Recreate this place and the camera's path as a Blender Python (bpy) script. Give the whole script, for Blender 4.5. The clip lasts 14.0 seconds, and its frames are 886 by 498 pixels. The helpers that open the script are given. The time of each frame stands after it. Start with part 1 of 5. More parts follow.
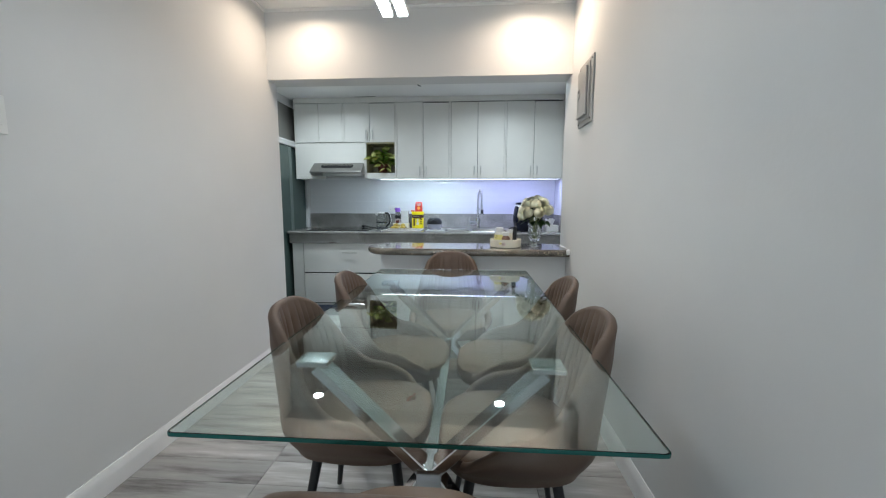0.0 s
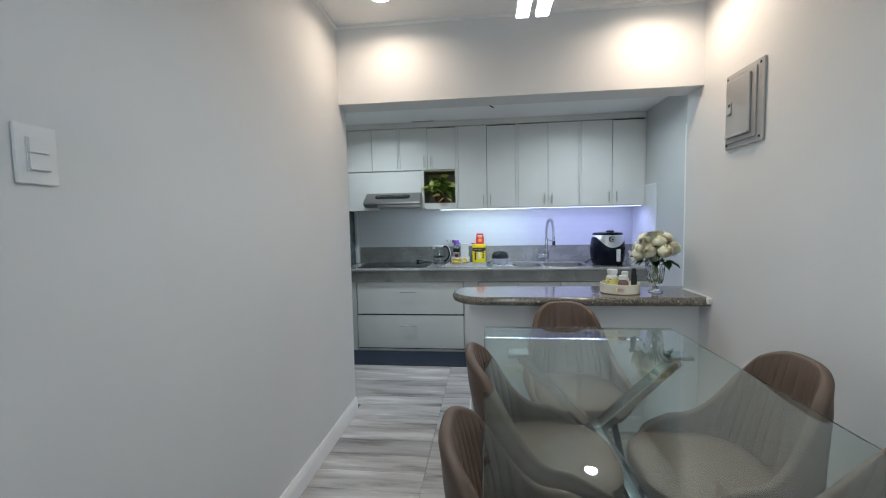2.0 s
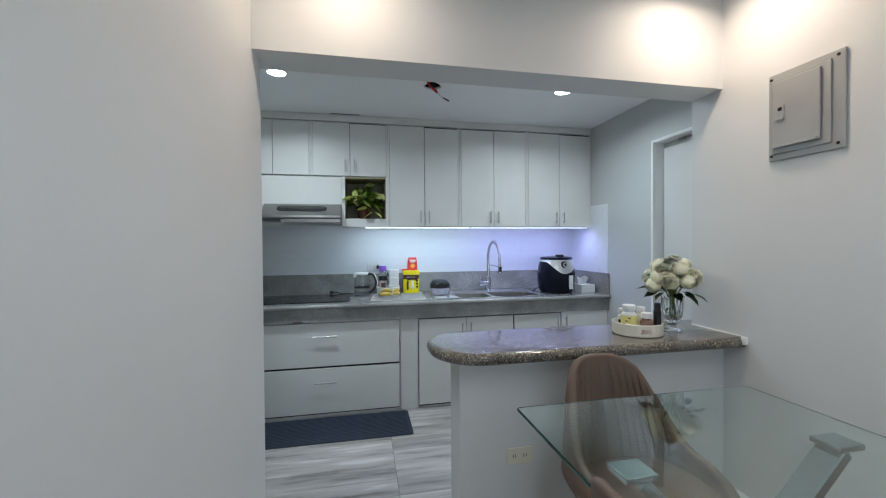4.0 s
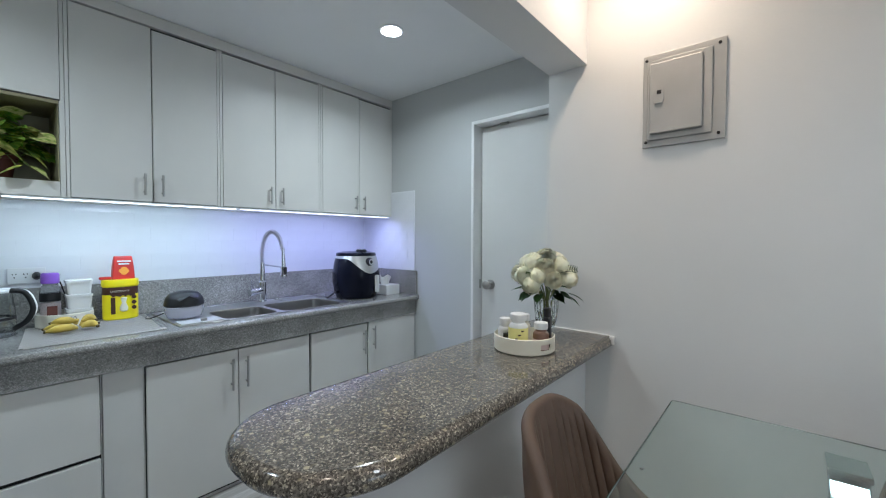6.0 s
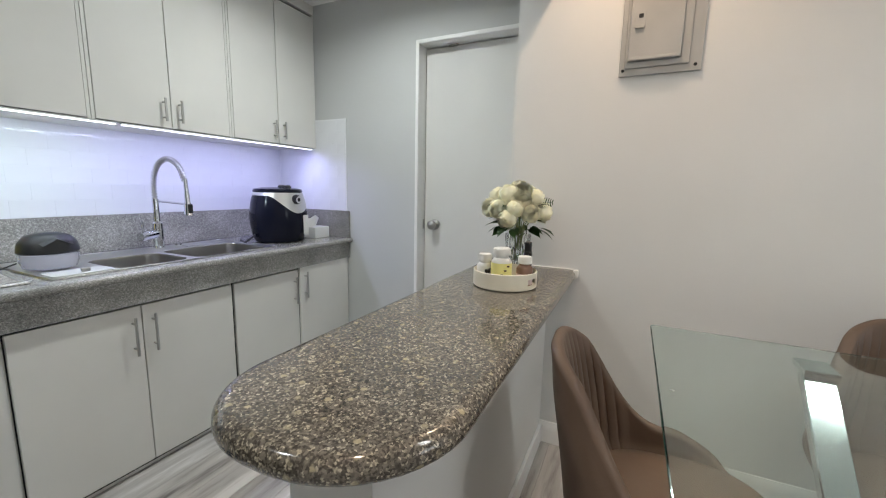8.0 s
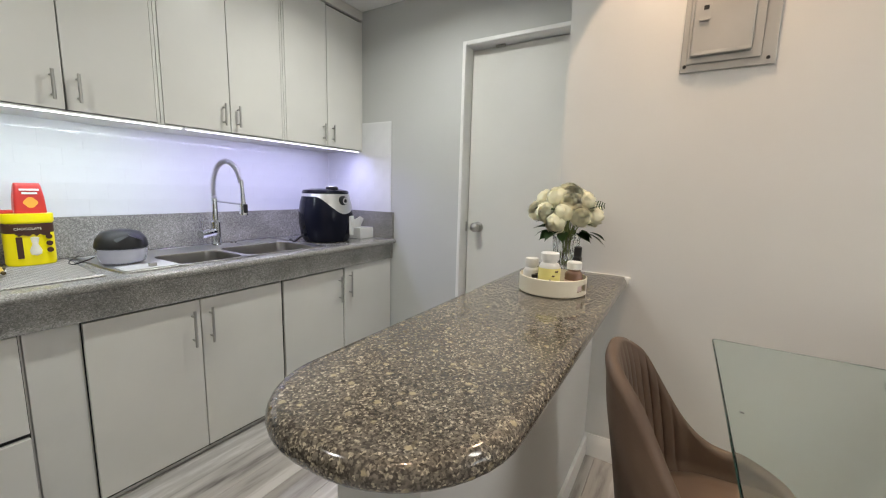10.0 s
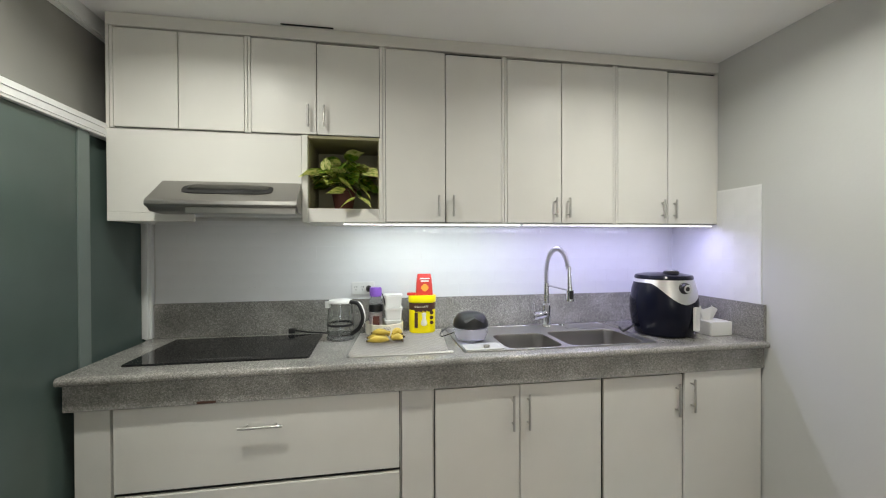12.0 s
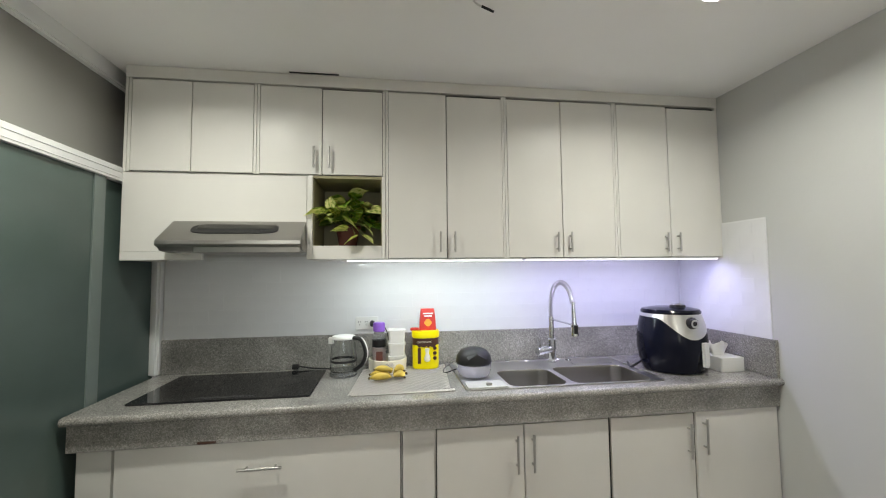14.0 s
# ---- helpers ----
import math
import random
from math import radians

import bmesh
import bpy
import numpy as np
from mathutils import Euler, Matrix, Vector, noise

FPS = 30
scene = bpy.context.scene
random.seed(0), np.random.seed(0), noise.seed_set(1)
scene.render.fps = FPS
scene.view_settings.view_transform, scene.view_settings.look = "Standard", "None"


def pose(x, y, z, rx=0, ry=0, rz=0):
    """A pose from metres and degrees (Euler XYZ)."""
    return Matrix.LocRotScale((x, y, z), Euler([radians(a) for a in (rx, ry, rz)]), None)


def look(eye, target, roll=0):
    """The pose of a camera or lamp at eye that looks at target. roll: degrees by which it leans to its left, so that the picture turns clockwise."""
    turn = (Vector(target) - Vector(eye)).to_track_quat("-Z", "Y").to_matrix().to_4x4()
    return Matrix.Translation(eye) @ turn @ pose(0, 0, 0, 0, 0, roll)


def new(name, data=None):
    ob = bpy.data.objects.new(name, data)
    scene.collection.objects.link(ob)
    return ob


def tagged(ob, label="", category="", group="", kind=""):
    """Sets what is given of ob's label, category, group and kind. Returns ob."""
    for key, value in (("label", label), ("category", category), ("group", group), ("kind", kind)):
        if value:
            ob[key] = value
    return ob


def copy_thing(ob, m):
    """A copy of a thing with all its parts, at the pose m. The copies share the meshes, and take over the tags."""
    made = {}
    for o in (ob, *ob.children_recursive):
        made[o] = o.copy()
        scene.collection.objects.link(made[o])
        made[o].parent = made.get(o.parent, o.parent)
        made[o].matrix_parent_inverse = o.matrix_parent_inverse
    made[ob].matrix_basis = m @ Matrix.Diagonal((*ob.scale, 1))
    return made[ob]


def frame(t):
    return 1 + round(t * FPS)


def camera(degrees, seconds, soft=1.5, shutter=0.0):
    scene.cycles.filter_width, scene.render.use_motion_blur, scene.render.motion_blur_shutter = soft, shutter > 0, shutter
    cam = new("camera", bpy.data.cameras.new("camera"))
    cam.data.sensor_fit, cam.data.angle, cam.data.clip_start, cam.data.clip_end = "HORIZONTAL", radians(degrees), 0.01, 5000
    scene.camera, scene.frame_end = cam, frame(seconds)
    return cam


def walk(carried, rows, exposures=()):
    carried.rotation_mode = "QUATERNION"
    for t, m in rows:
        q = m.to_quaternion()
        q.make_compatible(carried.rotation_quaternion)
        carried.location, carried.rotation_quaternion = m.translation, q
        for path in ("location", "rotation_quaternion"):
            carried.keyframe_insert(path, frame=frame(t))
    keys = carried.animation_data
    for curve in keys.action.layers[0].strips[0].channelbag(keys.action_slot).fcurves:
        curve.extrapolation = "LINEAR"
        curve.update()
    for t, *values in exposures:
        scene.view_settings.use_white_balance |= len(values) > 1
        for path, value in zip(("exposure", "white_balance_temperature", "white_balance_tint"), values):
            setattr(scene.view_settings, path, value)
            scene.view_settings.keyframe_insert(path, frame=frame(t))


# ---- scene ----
cam = camera(97.0, 14.0, 1.15)
PATH = [
    (0, (-0.705, -2.93, 1.211), (-0.842, -0.95, 0.969), 0.1),
    (0.5, (-0.725, -2.879, 1.218), (-0.887, -0.9, 0.976), 0.2),
    (1, (-0.816, -2.705, 1.236), (-1.036, -0.727, 1.03), 0.3),
    (1.5, (-1.0, -2.561, 1.277), (-1.299, -0.591, 1.104), -0.2),
    (2, (-1.27, -2.496, 1.325), (-1.491, -0.512, 1.193), -1.1),
    (4.5, (-1.816, -1.38, 1.326), (-1.126, 0.497, 1.333), 0.0),
    (5, (-1.834, -1.103, 1.322), (-0.804, 0.611, 1.331), 0.1),
    (5.5, (-1.844, -0.87, 1.337), (-0.539, 0.646, 1.33), 0.1),
    (6, (-1.808, -0.685, 1.298), (-0.29, 0.617, 1.246), 0.2),
    (6.5, (-1.796, -0.514, 1.272), (-0.131, 0.587, 1.147), 0.4),
    (7, (-1.811, -0.389, 1.244), (-0.067, 0.565, 1.027), 0.6),
    (7.5, (-1.825, -0.349, 1.219), (-0.04, 0.501, 0.919), 1.1),
    (10, (-1.821, -0.309, 1.218), (-0.132, 0.719, 0.919), 1.5),
    (10.5, (-1.76, -0.252, 1.237), (-0.41, 1.204, 1.001), 1.2),
    (11, (-1.643, -0.25, 1.264), (-0.759, 1.538, 1.117), 0.3),
    (11.5, (-1.599, -0.256, 1.319), (-1.077, 1.674, 1.248), -0.3),
    (12, (-1.606, -0.266, 1.357), (-1.272, 1.705, 1.342), -0.2),
    (12.5, (-1.598, -0.269, 1.38), (-1.33, 1.712, 1.394), 0.1),
    (13, (-1.576, -0.275, 1.378), (-1.306, 1.706, 1.439), 0.1),
    (13.5, (-1.564, -0.282, 1.399), (-1.289, 1.698, 1.487), -0.3),
    (14, (-1.563, -0.29, 1.404), (-1.284, 1.687, 1.523), -0.6),
]
walk(cam, [(t, look(eye, target, roll)) for t, eye, target, roll in PATH],
     [(0, 0.12, 6150, 6), (1, 0.11, 6150, 6), (1.5, -0.03, 6100, 6), (2, -0.14, 6000, 6), (4.5, -0.15, 5900, 6), (6.5, -0.04, 6000, 6), (7, 0.04, 6550, 8), (7.5, 0.14, 6750, 9), (10, 0.18, 7350, 11), (11, 0.18, 7400, 10), (12, 0.24, 7650, 10), (14, 0.26, 7700, 10)])

# ---------------------------------------------------------------- world and exposure
world = bpy.data.worlds.new("night_world")
scene.world = world
world.use_nodes = True
sky = world.node_tree.nodes.new("ShaderNodeTexSky")
sky.sky_type = "NISHITA"
sky.sun_disc = False
sky.sun_elevation = radians(20)
sky.sun_rotation = radians(200)
world.node_tree.links.new(sky.outputs[0], world.node_tree.nodes["Background"].inputs["Color"])
world.node_tree.nodes["Background"].inputs["Strength"].default_value = 0.08


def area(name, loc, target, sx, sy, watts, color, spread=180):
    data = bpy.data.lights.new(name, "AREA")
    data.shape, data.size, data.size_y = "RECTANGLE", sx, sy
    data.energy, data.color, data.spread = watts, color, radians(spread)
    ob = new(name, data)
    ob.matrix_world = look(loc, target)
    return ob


def disc(name, loc, watts, color, size=0.1, spread=180):
    data = bpy.data.lights.new(name, "AREA")
    data.shape, data.size = "DISK", size
    data.energy, data.color, data.spread = watts, color, radians(spread)
    ob = new(name, data)
    ob.location = loc
    return ob


COOL = (0.88, 0.96, 1.0)
WARM = (1.0, 0.76, 0.57)
# recessed downlights
KITCHEN_LAMPS = ((-2.303, 0.94), (-0.387, 0.90))
DINING_LAMPS = ((-1.84, -0.29), (-0.30, -0.29))
for (lx, ly), watts in zip(KITCHEN_LAMPS, (11.0, 9.8)):
    disc("downlight_beam", (lx, ly, 2.388), watts, COOL, 0.1, 158)
for (lx, ly), watts in zip(DINING_LAMPS, (4.6, 6.0)):
    disc("downlight_beam", (lx, ly, 2.571), watts, WARM, 0.12, 158)
# strips under the wall cabinets
area("strip_beam", (-1.31, 1.709, 1.4615), (-1.31, 1.76, 1.16), 0.89, 0.004, 3.5, (0.68, 0.85, 1.0), 180)
area("strip_beam", (-0.30, 1.709, 1.4615), (-0.30, 1.76, 1.16), 1.06, 0.004, 4.3, (0.44, 0.46, 1.0), 180)
# pendant bars over the table
area("pendant_beam", (-1.083, -1.353, 2.100), (-1.083, -1.30, 0), 0.11, 0.9, 3.9, (0.96, 0.98, 1.0), 180)
# added unseen fill lamp behind, for cool light from the living room side
area("rear_fill_beam", (-1.10, -5.85, 1.5), (-1.10, 0, 1.3), 1.9, 1.3, 26, (0.80, 0.90, 1.0), 180)


# ---------------------------------------------------------------- materials
def material(name, color, rough=0.5, metal=0.0, vary=0.06, scale=6.0, bump=0.0, bump_scale=120.0, coat=0.0, trans=0.0, ior=1.45,
             emit=None, power=0.0, island=0.0, spec=0.5):
    m = bpy.data.materials.new(name)
    m.use_nodes = True
    nt = m.node_tree
    b = nt.nodes["Principled BSDF"]
    b.inputs["Base Color"].default_value = (*color, 1)
    b.inputs["Roughness"].default_value = rough
    b.inputs["Metallic"].default_value = metal
    b.inputs["Coat Weight"].default_value = coat
    b.inputs["Transmission Weight"].default_value = trans
    b.inputs["IOR"].default_value = ior
    b.inputs["Specular IOR Level"].default_value = spec
    if emit:
        b.inputs["Emission Color"].default_value = (*emit, 1)
        b.inputs["Emission Strength"].default_value = power
    co = nt.nodes.new("ShaderNodeTexCoord")
    if vary:
        n = nt.nodes.new("ShaderNodeTexNoise")
        n.inputs["Scale"].default_value, n.inputs["Detail"].default_value = scale, 5
        nt.links.new(co.outputs["Object"], n.inputs["Vector"])
        r = nt.nodes.new("ShaderNodeMapRange")
        r.inputs[1].default_value, r.inputs[2].default_value = 0.3, 0.7
        r.inputs[3].default_value, r.inputs[4].default_value = 1 - vary, 1 + vary
        nt.links.new(n.outputs[0], r.inputs[0])
        mix = nt.nodes.new("ShaderNodeVectorMath")
        mix.operation = "MULTIPLY"
        mix.inputs[0].default_value = color
        nt.links.new(r.outputs[0], mix.inputs[1])
        last = mix.outputs[0]
        if island:
            inf = nt.nodes.new("ShaderNodeObjectInfo")
            r2 = nt.nodes.new("ShaderNodeMapRange")
            r2.inputs[3].default_value, r2.inputs[4].default_value = 1 - island, 1 + island
            nt.links.new(inf.outputs["Random"], r2.inputs[0])
            m2 = nt.nodes.new("ShaderNodeVectorMath")
            m2.operation = "MULTIPLY"
            nt.links.new(last, m2.inputs[0])
            nt.links.new(r2.outputs[0], m2.inputs[1])
            last = m2.outputs[0]
        nt.links.new(last, b.inputs["Base Color"])
        rr = nt.nodes.new("ShaderNodeMapRange")
        rr.inputs[3].default_value, rr.inputs[4].default_value = max(0.0, rough * 0.85), min(1, rough * 1.15)
        n2 = nt.nodes.new("ShaderNodeTexNoise")
        n2.inputs["Scale"].default_value = scale * 4
        nt.links.new(co.outputs["Object"], n2.inputs["Vector"])
        nt.links.new(n2.outputs[0], rr.inputs[0])
        nt.links.new(rr.outputs[0], b.inputs["Roughness"])
    if bump:
        n = nt.nodes.new("ShaderNodeTexNoise")
        n.inputs["Scale"].default_value, n.inputs["Detail"].default_value = bump_scale, 4
        nt.links.new(co.outputs["Object"], n.inputs["Vector"])
        bp = nt.nodes.new("ShaderNodeBump")
        bp.inputs["Strength"].default_value, bp.inputs["Distance"].default_value = bump, 0.004
        nt.links.new(n.outputs[0], bp.inputs["Height"])
        nt.links.new(bp.outputs[0], b.inputs["Normal"])
    return m


def ramp(nt, stops):
    r = nt.nodes.new("ShaderNodeValToRGB")
    els = r.color_ramp.elements
    while len(els) < len(stops):
        els.new(0.5)
    for e, (p, c) in zip(els, stops):
        e.position, e.color = p, (*c, 1)
    return r


def granite(name, dark, mid, light, cell, rough, coat, blob=None):
    m = material(name, mid, rough, vary=0, coat=coat)
    nt = m.node_tree
    b = nt.nodes["Principled BSDF"]
    co = nt.nodes.new("ShaderNodeTexCoord")
    warp = nt.nodes.new("ShaderNodeTexNoise")
    warp.inputs["Scale"].default_value = cell * 0.7
    nt.links.new(co.outputs["Object"], warp.inputs["Vector"])
    add = nt.nodes.new("ShaderNodeVectorMath")
    add.operation = "MULTIPLY_ADD"
    add.inputs[1].default_value = (1.9 / cell,) * 3
    nt.links.new(warp.outputs["Color"], add.inputs[0])
    nt.links.new(co.outputs["Object"], add.inputs[2])
    v = nt.nodes.new("ShaderNodeTexVoronoi")
    v.inputs["Scale"].default_value = cell
    nt.links.new(add.outputs[0], v.inputs["Vector"])
    sep = nt.nodes.new("ShaderNodeSeparateColor")
    nt.links.new(v.outputs["Color"], sep.inputs[0])
    r = ramp(nt, [(0.0, dark), (0.32, dark), (0.5, mid), (0.82, mid), (0.93, light), (1.0, light)])
    nt.links.new(sep.outputs[0], r.inputs[0])
    n = nt.nodes.new("ShaderNodeTexNoise")
    n.inputs["Scale"].default_value, n.inputs["Detail"].default_value = cell * 0.42, 6
    nt.links.new(co.outputs["Object"], n.inputs["Vector"])
    lo, hi = (0.6, 1.25) if blob else (0.8, 1.12)
    r2 = ramp(nt, [(0.36, (lo, lo, lo)), (0.64, (hi, hi, hi))])
    nt.links.new(n.outputs[0], r2.inputs[0])
    big = nt.nodes.new("ShaderNodeTexNoise")
    big.inputs["Scale"].default_value = 5
    nt.links.new(co.outputs["Object"], big.inputs["Vector"])
    r3 = ramp(nt, [(0.35, (0.8, 0.8, 0.8)), (0.65, (1.15, 1.15, 1.15))])
    nt.links.new(big.outputs[0], r3.inputs[0])
    prev = r.outputs[0]
    for q in (r2, r3):
        mul = nt.nodes.new("ShaderNodeVectorMath")
        mul.operation = "MULTIPLY"
        nt.links.new(prev, mul.inputs[0])
        nt.links.new(q.outputs[0], mul.inputs[1])
        prev = mul.outputs[0]
    if blob:
        # sparse larger crystals
        v2 = nt.nodes.new("ShaderNodeTexVoronoi")
        v2.inputs["Scale"].default_value = 62
        nt.links.new(add.outputs[0], v2.inputs["Vector"])
        near = nt.nodes.new("ShaderNodeMapRange")
        near.inputs[1].default_value, near.inputs[2].default_value = 0.46, 0.30
        nt.links.new(v2.outputs["Distance"], near.inputs[0])
        sep2 = nt.nodes.new("ShaderNodeSeparateColor")
        nt.links.new(v2.outputs["Color"], sep2.inputs[0])
        rare = nt.nodes.new("ShaderNodeMapRange")
        rare.inputs[1].default_value, rare.inputs[2].default_value, rare.inputs[4].default_value = 0.84, 0.97, 0.75
        nt.links.new(sep2.outputs[1], rare.inputs[0])
        both = nt.nodes.new("ShaderNodeMath")
        both.operation = "MULTIPLY"
        nt.links.new(near.outputs[0], both.inputs[0])
        nt.links.new(rare.outputs[0], both.inputs[1])
        mixb = nt.nodes.new("ShaderNodeMix")
        mixb.data_type = "RGBA"
        nt.links.new(both.outputs[0], mixb.inputs[0])
        nt.links.new(prev, mixb.inputs[6])
        mixb.inputs[7].default_value = (*blob, 1)
        prev = mixb.outputs[2]
    nt.links.new(prev, b.inputs["Base Color"])
    return m


def planks(name):
    m = material(name, (0.33, 0.31, 0.30), 0.34, vary=0)
    nt = m.node_tree
    b = nt.nodes["Principled BSDF"]
    co = nt.nodes.new("ShaderNodeTexCoord")
    inf = nt.nodes.new("ShaderNodeObjectInfo")
    off = nt.nodes.new("ShaderNodeVectorMath")
    off.operation = "MULTIPLY_ADD"
    off.inputs[1].default_value = (37.0, 19.0, 11.0)
    nt.links.new(inf.outputs["Random"], off.inputs[0])
    nt.links.new(co.outputs["Object"], off.inputs[2])
    mp = nt.nodes.new("ShaderNodeMapping")
    mp.inputs["Scale"].default_value = (1.6, 13.0, 4.0)
    nt.links.new(off.outputs[0], mp.inputs["Vector"])
    n = nt.nodes.new("ShaderNodeTexNoise")
    n.inputs["Scale"].default_value, n.inputs["Detail"].default_value, n.inputs["Roughness"].default_value = 1.0, 7, 0.62
    nt.links.new(mp.outputs[0], n.inputs["Vector"])
    r = ramp(nt, [(0.30, (0.13, 0.12, 0.115)), (0.38, (0.27, 0.255, 0.245)), (0.47, (0.40, 0.385, 0.37)), (0.56, (0.46, 0.445, 0.43)), (0.66, (0.62, 0.61, 0.60))])
    nt.links.new(n.outputs[0], r.inputs[0])
    tone = nt.nodes.new("ShaderNodeMapRange")
    tone.inputs[3].default_value, tone.inputs[4].default_value = 0.82, 1.14
    nt.links.new(inf.outputs["Random"], tone.inputs[0])
    mul = nt.nodes.new("ShaderNodeVectorMath")
    mul.operation = "MULTIPLY"
    nt.links.new(r.outputs[0], mul.inputs[0])
    nt.links.new(tone.outputs[0], mul.inputs[1])
    nt.links.new(mul.outputs[0], b.inputs["Base Color"])
    bp = nt.nodes.new("ShaderNodeBump")
    bp.inputs["Strength"].default_value, bp.inputs["Distance"].default_value = 0.12, 0.002
    nt.links.new(n.outputs[0], bp.inputs["Height"])
    nt.links.new(bp.outputs[0], b.inputs["Normal"])
    return m


WALL = material("wall_paint", (0.70, 0.70, 0.69), 0.62, vary=0.03, scale=1.6, bump=0.10, bump_scale=60)
# darker copy of wall_paint: the side wall's weaker light is in the colour
DIM_WALL = material("wall_paint_dimmed", (0.56, 0.57, 0.56), 0.55, vary=0.03, scale=1.6, bump=0.10, bump_scale=60)
CEIL = material("ceiling_paint", (0.90, 0.90, 0.89), 0.55, vary=0.02, scale=2, bump=0.05, bump_scale=40)
TRIM = material("white_gloss_trim", (0.85, 0.85, 0.84), 0.35, vary=0.03, scale=5)
LACQUER = material("white_cabinet_lacquer", (0.74, 0.73, 0.69), 0.31, spec=0.22, vary=0.03, scale=3, bump=0.05, bump_scale=30)
CARCASS = material("cabinet_carcass_paint", (0.70, 0.695, 0.66), 0.42, vary=0.05, scale=4)
# olive niche inside, darkened: the recess shade is put into the colour
NICHE_SHADED = material("niche_paint_shaded", (0.31, 0.28, 0.17), 0.5, vary=0.06, scale=6)
GAP = material("dark_gap", (0.02, 0.02, 0.02), 0.9, vary=0.1)
TILE = material("white_glazed_tile", (0.79, 0.80, 0.81), 0.10, vary=0.02, scale=8, island=0.004, bump=0.05, bump_scale=9)
GROUT = material("tile_grout", (0.80, 0.81, 0.82), 0.5, vary=0.03)
GREY_GRANITE = granite("grey_granite", (0.225, 0.218, 0.203), (0.33, 0.32, 0.30), (0.45, 0.435, 0.41), 320, 0.22, 0.3)
BROWN_GRANITE = granite("brown_granite", (0.070, 0.060, 0.050), (0.165, 0.146, 0.120), (0.42, 0.375, 0.29), 290, 0.15, 0.4, (0.44, 0.38, 0.25))
FLOOR = planks("grey_wood_plank")
FLOOR_BED = material("floor_joint", (0.10, 0.095, 0.09), 0.9, vary=0.1)
CHROME = material("chrome", (0.70, 0.71, 0.72), 0.13, 1.0, vary=0.02)
BRUSHED = material("brushed_steel", (0.66, 0.66, 0.65), 0.33, 1.0, vary=0.02, scale=6)
HOOD_STEEL = material("darker_brushed_steel", (0.36, 0.352, 0.335), 0.30, 1.0, vary=0.03, scale=5)
BOWL_STEEL = material("dull_bowl_steel", (0.43, 0.415, 0.39), 0.30, 1.0, vary=0.03, scale=8)
NICKEL = material("satin_nickel", (0.50, 0.49, 0.47), 0.32, 1.0, vary=0.04)
PANEL = material("grey_enamel_metal", (0.40, 0.40, 0.39), 0.42, 0.25, vary=0.05, scale=9, bump=0.04)
BLACK = material("black_plastic", (0.010, 0.010, 0.011), 0.42, vary=0.1)
GLOSS_BLACK = material("glossy_navy_black", (0.007, 0.008, 0.016), 0.14, vary=0.1, spec=0.22)
BLACK_GLASS = material("black_ceramic_glass", (0.012, 0.012, 0.013), 0.06, vary=0.1)
RING = material("burner_print", (0.05, 0.05, 0.05), 0.2, vary=0.1)
LEATHER = material("brown_faux_leather", (0.114, 0.074, 0.052), 0.50, vary=0.12, scale=9, bump=0.10, bump_scale=160)
LEG = material("black_painted_steel", (0.015, 0.015, 0.016), 0.38, vary=0.1)
TRAY_GREY = material("pale_grey_plastic", (0.52, 0.52, 0.51), 0.4, vary=0.04)
WHITE_PLASTIC = material("white_plastic", (0.78, 0.78, 0.76), 0.35, vary=0.02)
CREAM = material("cream_plastic", (0.76, 0.72, 0.60), 0.38, vary=0.02)
YELLOW = material("yellow_plastic", (0.90, 0.75, 0.010), 0.35, vary=0.03)
DARK_BROWN = material("brown_label", (0.06, 0.022, 0.012), 0.45, vary=0.05)
RED = material("red_wrapper", (0.55, 0.035, 0.03), 0.35, vary=0.06)
ORANGE = material("orange_print", (0.85, 0.36, 0.06), 0.4, vary=0.08)
PURPLE = material("purple_plastic", (0.24, 0.10, 0.50), 0.35, vary=0.04)
CLEAR = material("clear_glass", (0.95, 0.97, 0.97), 0.02, vary=0, trans=1.0, ior=1.45)
CLEAR_PLASTIC = material("clear_plastic", (0.86, 0.88, 0.92), 0.10, vary=0, trans=0.9, ior=1.35)
AMBER = material("amber_plastic", (0.33, 0.19, 0.14), 0.2, vary=0.05, trans=0.3)
LABEL = material("printed_white_label", (0.80, 0.80, 0.78), 0.5, vary=0.05)
TUB = material("frosted_tub_plastic", (0.88, 0.87, 0.84), 0.25, vary=0.03, trans=0.25, ior=1.3)
SMOKE = material("smoky_clear_plastic", (0.35, 0.36, 0.37), 0.08, vary=0.1, trans=0.75, ior=1.35)
LABEL_YELLOW = material("printed_yellow_label", (0.84, 0.78, 0.30), 0.5, vary=0.05)
PINK = material("pink_label", (0.74, 0.60, 0.57), 0.5, vary=0.05)
TABLE_EDGE = material("green_glass_edge", (0.02, 0.15, 0.125), 0.12, vary=0.1, scale=4, trans=0.35, ior=1.5)
TABLE_GLASS = material("green_table_glass", (0.76, 0.875, 0.845), 0.0, vary=0, trans=1.0, ior=1.5)
FROST = material("green_frosted_glass", (0.105, 0.150, 0.138), 0.20, vary=0.16, scale=1.5, trans=0.25, ior=1.45)
FROST_TOP = material("grey_frosted_glass", (0.33, 0.325, 0.305), 0.25, vary=0.03, scale=1.2, trans=0.2, ior=1.45)
FROST_EDGE = material("pale_green_glass_edge", (0.20, 0.25, 0.235), 0.25, vary=0.05, scale=4, trans=0.25, ior=1.45)
DOOR_PAINT = material("door_paint", (0.72, 0.715, 0.69), 0.46, vary=0.03, scale=2.5, bump=0.04, bump_scale=40)
ALU = material("white_aluminium", (0.74, 0.75, 0.75), 0.35, 0.1, vary=0.02)


